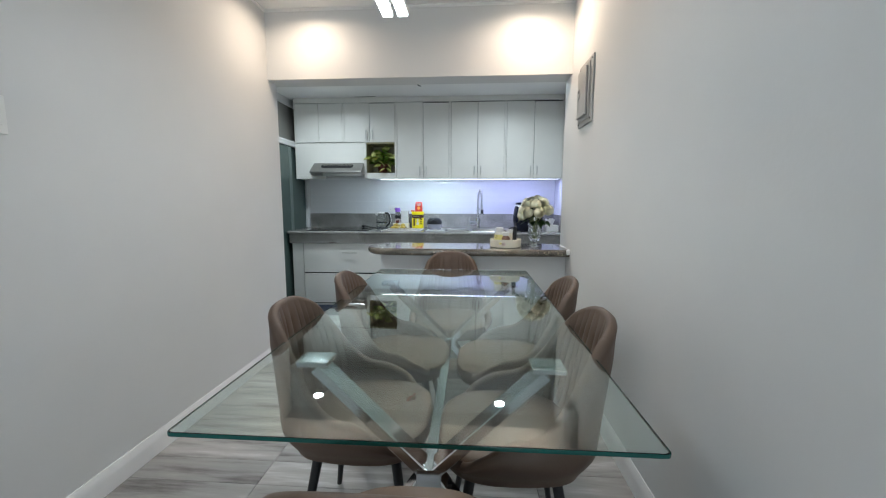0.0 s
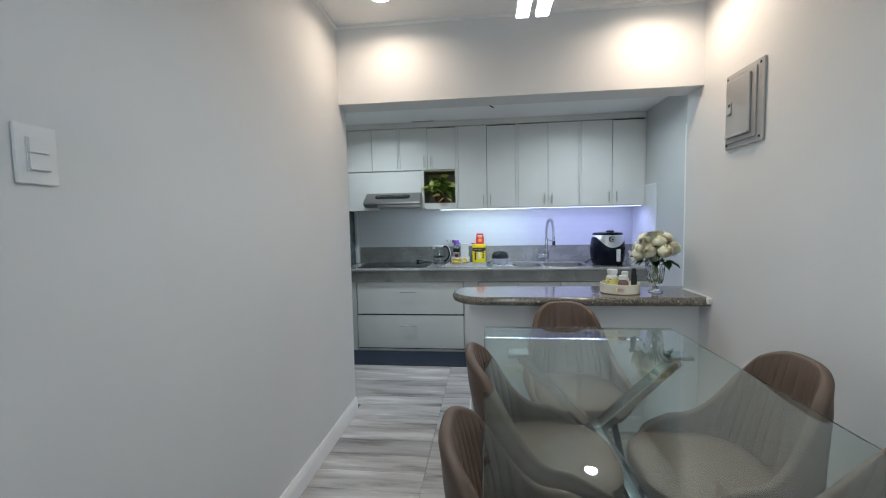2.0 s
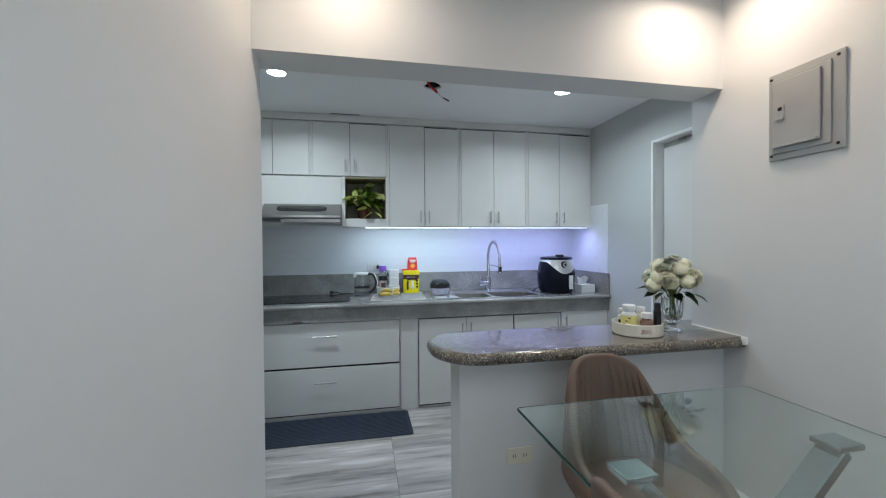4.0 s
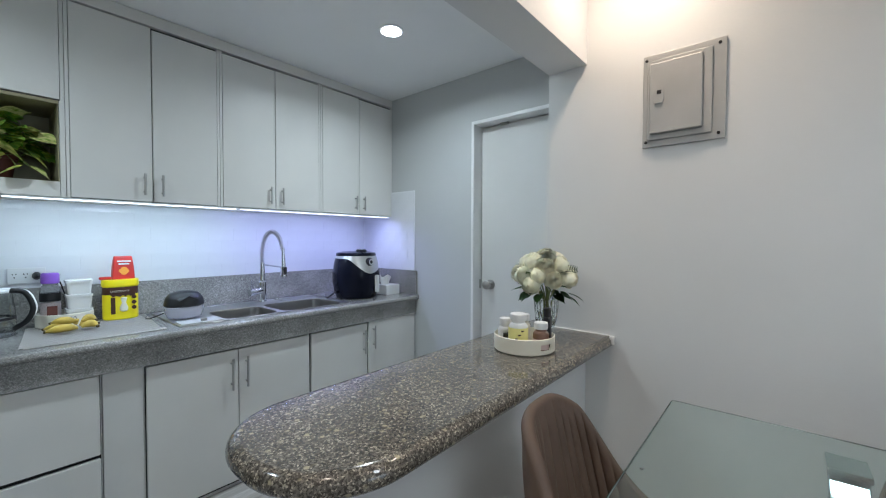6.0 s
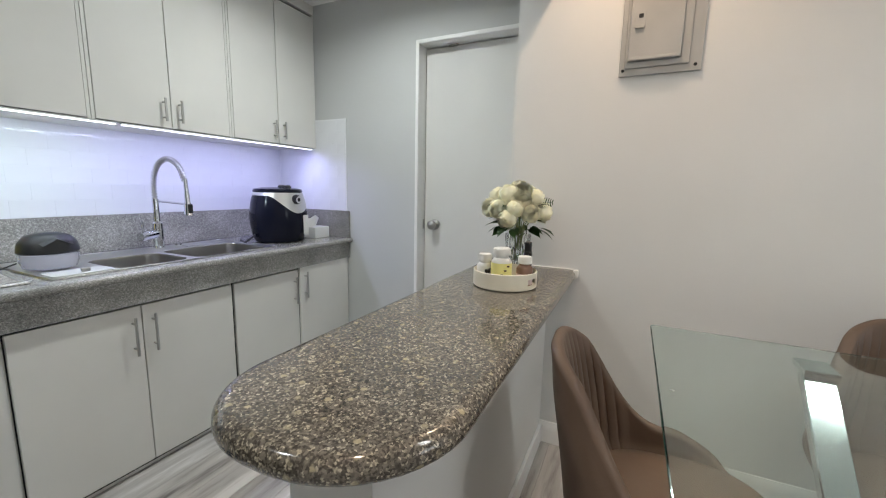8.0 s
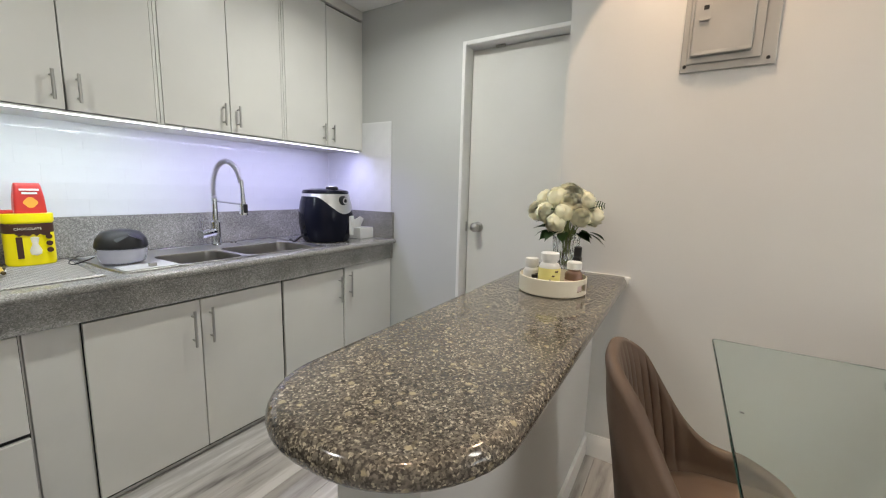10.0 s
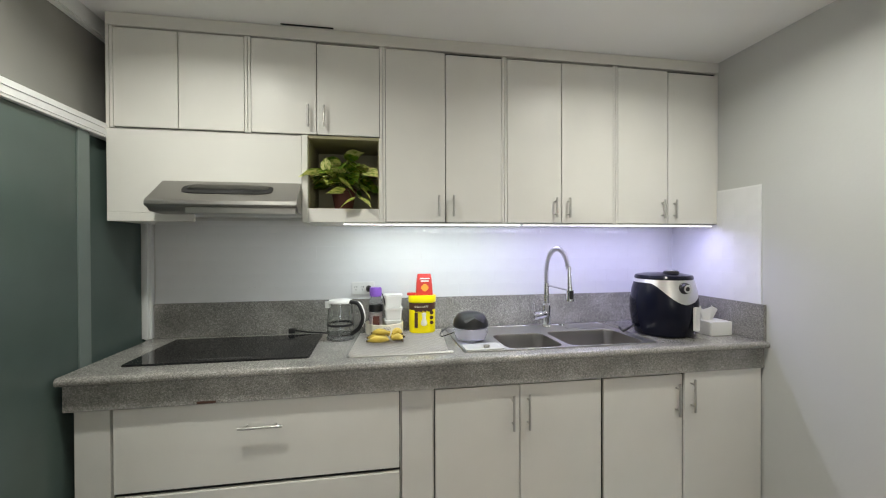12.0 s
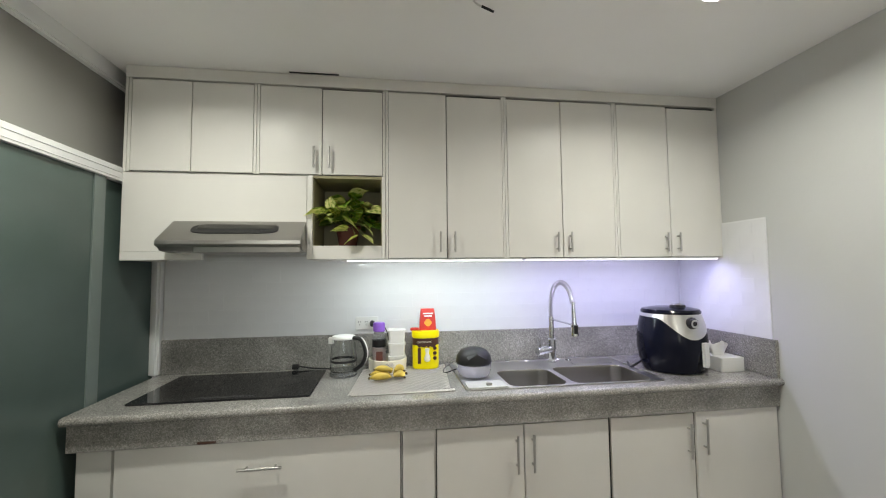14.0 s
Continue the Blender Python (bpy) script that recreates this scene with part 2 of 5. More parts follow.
def variegated(name, green, cream, low, high):
    """Leaf skin: green streaked with cream along the blade."""
    m = material(name, green, 0.36, vary=0)
    nt = m.node_tree
    co = nt.nodes.new("ShaderNodeTexCoord")
    mp = nt.nodes.new("ShaderNodeMapping")
    mp.inputs["Scale"].default_value = (1.0, 0.45, 1.0)
    nt.links.new(co.outputs["Object"], mp.inputs["Vector"])
    inf = nt.nodes.new("ShaderNodeObjectInfo")
    off = nt.nodes.new("ShaderNodeVectorMath")
    off.operation = "MULTIPLY_ADD"
    off.inputs[1].default_value = (7.0, 5.0, 3.0)
    nt.links.new(inf.outputs["Random"], off.inputs[0])
    nt.links.new(mp.outputs[0], off.inputs[2])
    n = nt.nodes.new("ShaderNodeTexNoise")
    n.inputs["Scale"].default_value, n.inputs["Detail"].default_value = 75, 4
    nt.links.new(off.outputs[0], n.inputs["Vector"])
    r = ramp(nt, [(low, green), (high, cream)])
    nt.links.new(n.outputs[0], r.inputs[0])
    nt.links.new(r.outputs[0], nt.nodes["Principled BSDF"].inputs["Base Color"])
    return m


LEAF = variegated("pothos_leaf", (0.17, 0.38, 0.045), (0.55, 0.64, 0.12), 0.44, 0.62)
LEAF_PALE = variegated("variegated_leaf", (0.30, 0.46, 0.06), (0.88, 0.86, 0.38), 0.38, 0.54)
DARK_LEAF = material("dark_green_leaf", (0.035, 0.085, 0.022), 0.45, vary=0.25, scale=30)
STEM = material("plant_stem", (0.14, 0.18, 0.05), 0.5, vary=0.1)
CLAY = material("terracotta_pot", (0.11, 0.032, 0.023), 0.6, vary=0.1)
PETAL = material("cream_petal", (0.97, 0.96, 0.83), 0.5, vary=0.04, scale=30)
nt = PETAL.node_tree
thin = nt.nodes.new("ShaderNodeBsdfTranslucent")
thin.inputs["Color"].default_value = (0.98, 0.97, 0.86, 1)
both = nt.nodes.new("ShaderNodeMixShader")
both.inputs[0].default_value = 0.46
nt.links.new(nt.nodes["Principled BSDF"].outputs[0], both.inputs[1])
nt.links.new(thin.outputs[0], both.inputs[2])
nt.links.new(both.outputs[0], nt.nodes["Material Output"].inputs["Surface"])
PETAL_CORE = material("yellow_green_core", (0.94, 0.92, 0.66), 0.6, vary=0.1, scale=60)
BANANA = material("banana_skin", (0.60, 0.43, 0.08), 0.5, vary=0.22, scale=22)
BANANA_TIP = material("banana_tip", (0.10, 0.07, 0.03), 0.7, vary=0.2)
MAT_WEAVE = material("grey_woven_mat", (0.50, 0.47, 0.43), 0.85, vary=0.12, scale=60, bump=0.5, bump_scale=220)
nt = MAT_WEAVE.node_tree
chk = nt.nodes.new("ShaderNodeTexChecker")
chk.inputs["Scale"].default_value = 150
chk.inputs["Color1"].default_value, chk.inputs["Color2"].default_value = (0.74, 0.71, 0.67, 1), (0.38, 0.35, 0.32, 1)
nt.links.new(nt.nodes["Texture Coordinate"].outputs["Object"], chk.inputs["Vector"])
nt.links.new(chk.outputs[0], nt.nodes["Principled BSDF"].inputs["Base Color"])
KITCHEN_MAT = material("navy_rubber_mat", (0.030, 0.042, 0.068), 0.7, vary=0.12, scale=20, bump=0.3, bump_scale=90)
TEAL = material("teal_cloth_border", (0.05, 0.30, 0.36), 0.8, vary=0.12, scale=40, bump=0.3, bump_scale=200)
WHITE_CLOTH = material("white_cloth", (0.80, 0.82, 0.83), 0.85, vary=0.05, scale=30, bump=0.3, bump_scale=200)
RED_WIRE = material("red_wire", (0.55, 0.02, 0.02), 0.4, vary=0.05)
LAMP_WHITE = material("lamp_lens_cool", (0.9, 0.9, 0.9), 0.4, vary=0, emit=(0.93, 0.97, 1.0), power=14)
LAMP_WARM = material("lamp_lens_warm", (0.9, 0.9, 0.9), 0.4, vary=0, emit=(1.0, 0.85, 0.7), power=12)
STRIP_WHITE = material("led_strip_white", (0.9, 0.9, 0.9), 0.4, vary=0, emit=(0.85, 0.95, 1.0), power=5)
STRIP_BLUE = material("led_strip_blue", (0.9, 0.9, 0.9), 0.4, vary=0, emit=(0.72, 0.76, 1.0), power=4)
WATER = material("bluish_water_tank", (0.84, 0.84, 0.95), 0.14, vary=0, trans=0.7, ior=1.33)
SILICONE = material("white_sealant", (0.78, 0.77, 0.74), 0.6, vary=0.05)


# ---------------------------------------------------------------- mesh helpers
ORIGIN = {}


def thing(name, loc, label, category, group="", kind=""):
    ob = new(name)
    ob.empty_display_size = 0.05
    ob.location = loc
    ORIGIN[ob] = Vector(loc)
    return tagged(ob, label, category, group, kind)


def weigh_normals(me):
    """Large faces keep their own direction, so that flat boards with rounded edges reflect flatly."""
    limit = math.cos(radians(38))
    around = [[] for _ in me.vertices]
    for p in me.polygons:
        for v in p.vertices:
            around[v].append(p)
    out = []
    for p in me.polygons:
        n = p.normal
        for v in p.vertices:
            total = Vector((0, 0, 0))
            for q in around[v]:
                if q.normal.dot(n) > limit:
                    total += q.normal * q.area
            out.append(total.normalized() if total.length > 0 else n)
    me.normals_split_custom_set(out)


def finish(bm, mat, smooth):
    bmesh.ops.recalc_face_normals(bm, faces=bm.faces)
    me = bpy.data.meshes.new("mesh")
    bm.to_mesh(me)
    bm.free()
    me.materials.append(mat)
    if smooth:
        me.shade_smooth()
        me.set_sharp_from_angle(angle=radians(38))
        if len(me.polygons) < 400:
            weigh_normals(me)
    return me


def part(name, bm, mat, parent, label="", smooth=True):
    """bm is in world coordinates; the part hangs under parent, whose origin is known."""
    base = ORIGIN[parent]
    bmesh.ops.translate(bm, verts=bm.verts, vec=-base)
    ob = new(name, finish(bm, mat, smooth))
    ob.parent = parent
    ORIGIN[ob] = base
    return tagged(ob, label)


def solo(name, bm, mat, label, category, group="", kind="", smooth=True):
    ob = new(name, finish(bm, mat, smooth))
    ORIGIN[ob] = Vector((0, 0, 0))
    return tagged(ob, label, category, group, kind)


def structure(name, bm, mat, label, category, smooth=True):
    return solo(name, bm, mat, label, category, "", "structure", smooth)


def box(x0, x1, y0, y1, z0, z1, bevel=0.0, bm=None, seg=2):
    made = bmesh.new()
    bmesh.ops.create_cube(made, size=1)
    bmesh.ops.scale(made, vec=(x1 - x0, y1 - y0, z1 - z0), verts=made.verts)
    bmesh.ops.translate(made, vec=((x0 + x1) / 2, (y0 + y1) / 2, (z0 + z1) / 2), verts=made.verts)
    if bevel:
        bmesh.ops.bevel(made, geom=made.edges[:], offset=bevel, segments=seg, affect="EDGES", profile=0.5)
    return join(bm, made)


def join(bm, made):
    if bm is None:
        return made
    me = bpy.data.meshes.new("tmp")
    made.to_mesh(me)
    made.free()
    bm.from_mesh(me)
    bpy.data.meshes.remove(me)
    return bm


def loft(rings, close=True, cap_start=True, cap_end=True, bm=None):
    """Skins a list of rings of points."""
    bm = bm or bmesh.new()
    rows = [[bm.verts.new(p) for p in ring] for ring in rings]
    n = len(rows[0])
    for a, b in zip(rows, rows[1:]):
        for i in range(n if close else n - 1):
            j = (i + 1) % n
            bm.faces.new((a[i], a[j], b[j], b[i]))
    if cap_start:
        bm.faces.new(rows[0][::-1])
    if cap_end:
        bm.faces.new(rows[-1])
    return bm


def circle(cx, cy, z, r, n=32, ry=None):
    ry = r if ry is None else ry
    return [(cx + r * math.cos(2 * math.pi * i / n), cy + ry * math.sin(2 * math.pi * i / n), z) for i in range(n)]


def lathe(cx, cy, profile, n=32, bm=None, cap_start=True, cap_end=True):
    return loft([circle(cx, cy, z, max(r, 0.0004), n) for r, z in profile], True, cap_start, cap_end, bm)


def rrect(x0, x1, y0, y1, r, z, n=5):
    pts = []
    for cx, cy, a in ((x1 - r, y1 - r, 0), (x0 + r, y1 - r, 90), (x0 + r, y0 + r, 180), (x1 - r, y0 + r, 270)):
        for i in range(n + 1):
            t = radians(a + 90 * i / n)
            pts.append((cx + r * math.cos(t), cy + r * math.sin(t), z))
    return pts


def tube(points, radius, n=10, bm=None, taper=None):
    pts = [Vector(p) for p in points]
    rings = []
    side = None
    for i, p in enumerate(pts):
        d = (pts[min(i + 1, len(pts) - 1)] - pts[max(i - 1, 0)]).normalized()
        if side is None:
            side = d.orthogonal().normalized()
        side = (side - d * side.dot(d)).normalized()
        up = d.cross(side)
        r = radius if taper is None else radius * taper[i]
        rings.append([p + r * (side * math.cos(2 * math.pi * k / n) + up * math.sin(2 * math.pi * k / n)) for k in range(n)])
    return loft(rings, True, True, True, bm)


def bar_between(a, b, w, h, bm=None, bevel=0.003):
    """A rectangular bar from a to b; w across, h in the plane of the bar and z."""
    a, b = Vector(a), Vector(b)
    d = (b - a).normalized()
    side = d.cross(Vector((0, 1, 0))).normalized() if abs(d.y) < 0.9 else Vector((1, 0, 0))
    up = d.cross(side).normalized()
    rings = [[p + side * (sx * h / 2) + up * (sy * w / 2) for sx, sy in ((-1, -1), (1, -1), (1, 1), (-1, 1))] for p in (a, b)]
    made = loft(rings)
    if bevel:
        bmesh.ops.bevel(made, geom=made.edges[:], offset=bevel, segments=1, affect="EDGES")
    return join(bm, made)


def spline(pts, n=8):
    """Points along a smooth curve through pts."""
    pts = [Vector(p) for p in pts]
    ext = [2 * pts[0] - pts[1], *pts, 2 * pts[-1] - pts[-2]]
    out = []
    for i in range(1, len(ext) - 2):
        p0, p1, p2, p3 = ext[i - 1:i + 3]
        for k in range(n):
            t = k / n
            out.append(0.5 * ((2 * p1) + (p2 - p0) * t + (2 * p0 - 5 * p1 + 4 * p2 - p3) * t * t + (3 * p1 - p0 - 3 * p2 + p3) * t ** 3))
    out.append(pts[-1])
    return out


def plate(outer, holes, z_top, z_low):
    """A slab with holes: outline and holes are lists of points."""
    bm = bmesh.new()
    edges, loops = [], []
    for ring in (outer, *holes):
        vs = [bm.verts.new((p[0], p[1], z_top)) for p in ring]
        loops.append(vs)
        edges += [bm.edges.new((vs[i], vs[(i + 1) % len(vs)])) for i in range(len(vs))]
    bmesh.ops.triangle_fill(bm, use_beauty=True, use_dissolve=False, edges=edges)
    top = bm.faces[:]
    made = bmesh.ops.extrude_face_region(bm, geom=top)
    vs = [v for v in made["geom"] if isinstance(v, bmesh.types.BMVert)]
    for v in vs:
        v.co.z = z_low
    return bm


# ---------------------------------------------------------------- sizes of the place
XW = 0.338      # kitchen side wall
XL = -2.21      # dining side wall
YB = 2.06       # kitchen back wall
YS = -6.0       # wall behind
XG = -2.80      # sliding glass partition
ZK, ZD, ZBEAM = 2.403, 2.586, 2.098
YW = 0.185      # end of the dining wall and back of the beam
CT = 0.870      # worktop
YC, YD = 1.700, 1.445   # fronts of wall cabinets and of base cabinets

# ---------------------------------------------------------------- structure
floor = structure("floor", box(-3.6, 0.9, YS - 0.1, YB + 0.1, -0.12, -0.004), FLOOR_BED, "grey wood-look plank floor", "floor")
structure("wall_dining_right", box(0, 0.5, YS, YW, 0, 2.75), WALL, "plain off-white painted dining wall", "wall")
structure("wall_dining_left", box(XL - 0.14, XL, YS, 0.135, 0, 2.75), WALL, "plain off-white painted dining wall with a switch", "wall")
structure("wall_back", box(-3.6, 0.9, YB, YB + 0.12, 0, 2.75), WALL, "white kitchen wall behind the worktop", "wall")
structure("wall_behind", box(-3.6, 0.9, YS - 0.12, YS, 0, 2.75), WALL, "plain painted wall", "wall")
structure("wall_outer", box(-3.72, -3.6, YS, YB, 0, 2.75), WALL, "plain painted wall beyond the glass", "wall")
structure("wall_stub", box(-3.6, XL - 0.14, -0.05, 0.05, 0, 2.75), WALL, "plain painted wall", "wall")
# kitchen side wall with the door opening
DY0, DY1, DZ = 0.215, 0.888, 2.071
wk = box(XW, XW + 0.14, DY1 + 0.0045, YB, 0, 2.75)
box(XW, XW + 0.14, YW, DY0, 0, 2.75, bm=wk)
box(XW, XW + 0.14, DY0, DY1 + 0.0045, DZ + 0.0045, 2.75, bm=wk)
structure("wall_kitchen_right", wk, DIM_WALL, "painted kitchen wall with a doorway, its dimmer light put into the colour", "wall")
structure("wall_closet", box(XW + 0.5, XW + 0.6, YW, YB, 0, 2.75), WALL, "plain painted wall", "wall")
# beam over the opening
structure("beam", box(-2.36, 0.0, 0.0, YW, ZBEAM, 2.75), WALL, "painted beam over the kitchen opening", "beam")
structure("ceiling_dining", box(-2.4, 0.06, YS, 0.0, ZD, ZD + 0.12), CEIL, "flat white dining ceiling", "ceiling")
# kitchen ceiling with a torn lamp hole
HX, HY = -1.317, 0.977
hole = [(HX + 0.056 * (1 + 0.22 * math.sin(3 * a + 1) + 0.1 * math.sin(7 * a)) * math.cos(a), HY + 0.072 * (1 + 0.2 * math.sin(2 * a)) * math.sin(a), 0)
        for a in [2 * math.pi * i / 22 for i in range(22)]]
structure("ceiling_kitchen", plate([(-3.6, YW, 0), (XW + 0.5, YW, 0), (XW + 0.5, YB, 0), (-3.6, YB, 0)], [hole], ZK + 0.012, ZK), CEIL,
          "white kitchen ceiling with an open lamp hole", "ceiling")
# black cup added over the hole; its colour stands for the darkness inside
structure("hole_shade_cup", lathe(HX, HY, ((0.115, ZK + 0.0125), (0.115, ZK + 0.09), (0.002, ZK + 0.09)), 24, cap_start=False), GAP, "black cup for the darkness above the ceiling hole", "ceiling")


def moulding(name, a, b, inward, z0, z1, depth, label):
    """A moulded strip along the wall from a to b (plan points), standing out by depth towards inward."""
    a, b, n = Vector((*a, 0)), Vector((*b, 0)), Vector((*inward, 0))
    h = z1 - z0
    prof = [(0, 0), (depth, 0), (depth, h * 0.62), (depth * 0.8, h * 0.70), (depth * 0.8, h * 0.80), (depth * 0.45, h * 0.93), (depth * 0.3, h), (0, h)]
    rings = [[p + n * d + Vector((0, 0, z0 + z)) for d, z in prof] for p in (a, b)]
    return structure(name, loft(rings), TRIM, label, "baseboard" if z0 < 1 else "trim")


moulding("baseboard", (XL, YS), (XL, 0.135), (1, 0), 0, 0.104, 0.016, "white moulded baseboard along the wall")
moulding("baseboard", (0, YS), (0, -0.012), (-1, 0), 0, 0.104, 0.016, "white moulded baseboard along the wall")
for a, b, n in (((XL, YS), (XL, 0), (1, 0)), ((0, YS), (0, 0), (-1, 0)), ((XL, 0), (0, 0), (0, -1))):
    a, b, n = Vector((*a, 0)), Vector((*b, 0)), Vector((*n, 0))
    prof = [(0, 0), (0.006, 0), (0.010, -0.014), (0.004, -0.02), (0, -0.02)]
    rings = [[p + n * d * 1.5 + Vector((0, 0, ZD + z)) for d, z in prof] for p in (a, b)]
    structure("trim", loft(rings), TRIM, "thin white cornice strip", "trim")

# door with its frame
door = thing("door_1", (XW, 0.5, 0), "white flush door in a white frame, shut", "door", kind="structure")
part("casing", box(XW - 0.012, XW - 0.0005, DY1 - 0.0115, DY1 + 0.010, 0, DZ + 0.011, 0.003), TRIM, door, "white painted casing")
part("casing", box(XW - 0.012, XW - 0.0005, YW + 0.002, DY1 - 0.012, DZ - 0.0115, DZ + 0.011, 0.003), TRIM, door, "white painted casing")
part("jamb", box(XW, XW + 0.135, DY1 - 0.012, DY1 + 0.004, 0, DZ + 0.004, 0.002), TRIM, door, "white painted jamb")
part("jamb", box(XW, XW + 0.135, YW + 0.002, DY1 - 0.0125, DZ - 0.012, DZ + 0.004, 0.002), TRIM, door, "white painted jamb")
XF = XW + 0.078
leaf = part("leaf", box(XF, XF + 0.036, DY0 + 0.003, DY1 - 0.017, 0.01, DZ - 0.020, 0.002), DOOR_PAINT, door)
# black sheet behind the leaf, the gap's shade put into its colour
part("leaf_gap_shade", box(XF + 0.037, XF + 0.05, DY0, DY1 - 0.013, 0, DZ - 0.013), GAP, door, "black sheet for the shade in the gap round the leaf")
KY, KZ = 0.795, 0.990
knob = loft([[(XF - x, KY + r * math.cos(2 * math.pi * i / 24), KZ + r * math.sin(2 * math.pi * i / 24)) for i in range(24)]
             for r, x in ((0.033, 0), (0.033, 0.006), (0.014, 0.012), (0.012, 0.03), (0.024, 0.036), (0.030, 0.048), (0.028, 0.06), (0.016, 0.068), (0.001, 0.07))])
part("knob", knob, BOWL_STEEL, leaf, "satin round door knob")
part("latch", box(XF - 0.022, XF - 0.001, DY1 - 0.0150, DY1 - 0.0122, KZ - 0.03, KZ + 0.03, 0.001), NICKEL, door)
part("closer_clip", box(XF - 0.018, XF - 0.001, 0.66, 0.72, DZ - 0.026, DZ - 0.0125, 0.003), BOWL_STEEL, door)

# sliding glass partition
gp = thing("glass_partition", (XG, 1.1, 0), "frosted green glass sliding partition with white aluminium rails", "partition", kind="structure")
part("top_rail", box(XG - 0.10, XG - 0.045, YW, YB, 2.320, ZK), ALU, gp)
part("top_rail", box(XG - 0.0445, XG - 0.038, YW, YB, 2.328, 2.352), ALU, gp)
mid = part("mid_rail", box(XG - 0.10, XG + 0.012, YW, YB, 1.842, 1.905, 0.001), ALU, gp)
for z0, z1 in ((1.8815, 1.9045), (1.8535, 1.878), (1.842, 1.850)):
    part("rail_lip", box(XG + 0.012, XG + 0.018, YW, YB, z0, z1, 0.0015), ALU, mid)
part("transom_pane", box(XG - 0.075, XG - 0.067, YW, YB, 1.906, 2.320), FROST_TOP, gp, "grey frosted pane")
part("sliding_pane", box(XG - 0.008, XG, 0.2, 1.545, 0.03, 1.842), FROST, gp, "green frosted pane")
part("pane_stile", box(XG - 0.012, XG + 0.006, 1.5455, 1.612, 0.03, 1.842, 0.003), FROST_EDGE, gp, "translucent edge stile")
part("fixed_pane", box(XG - 0.032, XG - 0.024, 1.60, YB, 0.03, 1.842), FROST, gp, "green frosted pane")
part("bottom_rail", box(XG - 0.04, XG + 0.01, YW, YB, 0, 0.03), ALU, gp)
part("end_post", box(XG - 0.03, XG + 0.022, YB - 0.035, YB - 0.001, CT + 0.002, 1.842, 0.002), ALU, gp)
part("end_post", box(XG - 0.005, XG + 0.012, YB - 0.05, YB - 0.036, CT + 0.002, 1.842, 0.002), ALU, gp)

# ---------------------------------------------------------------- lamps
def downlight(lx, ly, z, lens, label):
    d = thing("downlight", (lx, ly, z), label, "ceiling light", "recessed ceiling lights")
    ring = loft([circle(lx, ly, zz, r, 40) for r, zz in ((0.066, z - 0.001), (0.066, z - 0.005), (0.056, z - 0.007), (0.052, z - 0.003))], True, True, True)
    part("trim_ring", ring, TRIM, d)
    part("lens", lathe(lx, ly, ((0.050, z - 0.0075), (0.049, z - 0.0095), (0.03, z - 0.0105)), 40), lens, d, "glowing lens")


for lx, ly in KITCHEN_LAMPS:
    downlight(lx, ly, ZK, LAMP_WHITE, "round recessed cool white ceiling downlight")
for lx, ly in DINING_LAMPS:
    downlight(lx, ly, ZD, LAMP_WARM, "round recessed warm white ceiling downlight")

PX0, PX1, PY0, PY1, PZ = -1.147, -1.020, -1.82, -0.886, 2.115
pend = thing("pendant_lamp", (-1.083, -1.29, PZ), "white linear pendant lamp of two glowing bars", "pendant lamp")
for x0 in (PX0, PX1 - 0.052):
    housing = part("bar", box(x0, x0 + 0.052, PY0, PY1, PZ + 0.008, PZ + 0.03, 0.003), TRIM, pend)
    part("diffuser", box(x0 + 0.002, x0 + 0.050, PY0 + 0.003, PY1 - 0.003, PZ, PZ + 0.0075, 0.002), LAMP_WHITE, housing, "glowing white diffuser")
part("canopy", box(-1.12, -1.045, -1.42, -1.16, ZD - 0.03, ZD - 0.001, 0.004), TRIM, pend)
for y in (-1.38, -1.20):
    part("wire", tube([(-1.083, y, ZD - 0.03), (-1.083, y, PZ + 0.034)], 0.0012, 6), NICKEL, pend)
for y in (-1.38, -1.20):
    part("bridge", box(PX0 + 0.05, PX1 - 0.05, y - 0.01, y + 0.01, PZ + 0.012, PZ + 0.036, 0.002), TRIM, pend)


# ---------------------------------------------------------------- kitchen cabinets
def bow_handle(x, y, z, length, upright, parent):
    """A slim bar handle on two posts in front of a door face at y."""
    h = length / 2
    d = Vector((0, 0, 1)) if upright else Vector((1, 0, 0))
    c = Vector((x, y - 0.028, z))
    bm = tube([c - d * h, c + d * h], 0.0055, 10)
    for s in (-1, 1):
        p = c + d * (s * h * 0.66)
        tube([p, p + Vector((0, 0.029, 0))], 0.0042, 8, bm)
    part("handle", bm, NICKEL, parent, "slim satin steel bar handle")


def wall_unit(x0, x1, split, z0, z1, handles, drop=(0.0, 0.0)):
    u = thing("wall_cabinet", ((x0 + x1) / 2, YC, z0), "white lacquered wall cabinet with two flush doors", "cabinet", "wall cabinets over the worktop")
    b = box(x0, x1, YC + 0.0195, YB - 0.002, z0, z1)
    part("body", b, CARCASS, u)
    # black sheet behind the doors stands for the shadow in their gaps
    part("gap_shade", box(x0 + 0.004, x1 - 0.004, YC + 0.0155, YC + 0.019, z0 + 0.003, z1 - 0.002), GAP, u, "black sheet for the shadow in the gaps")
    for a in (x0, x1 - 0.0125):
        part("stile", box(a, a + 0.0125, YC + 0.001, YC + 0.0154, z0, z1, 0.001), LACQUER, u)
    for i, (a, b2) in enumerate(((x0 + 0.0145, split - 0.002), (split + 0.002, x1 - 0.0145))):
        d = part("door", box(a, b2, YC - 0.004 * drop[i] * 50, YC + 0.015, z0 + 0.004, z1 - 0.006 - drop[i], 0.0025), LACQUER, u)
        if handles:
            bow_handle(b2 - 0.035 if i == 0 else a + 0.035, YC, z0 + 0.085, 0.105, True, d)
    return u


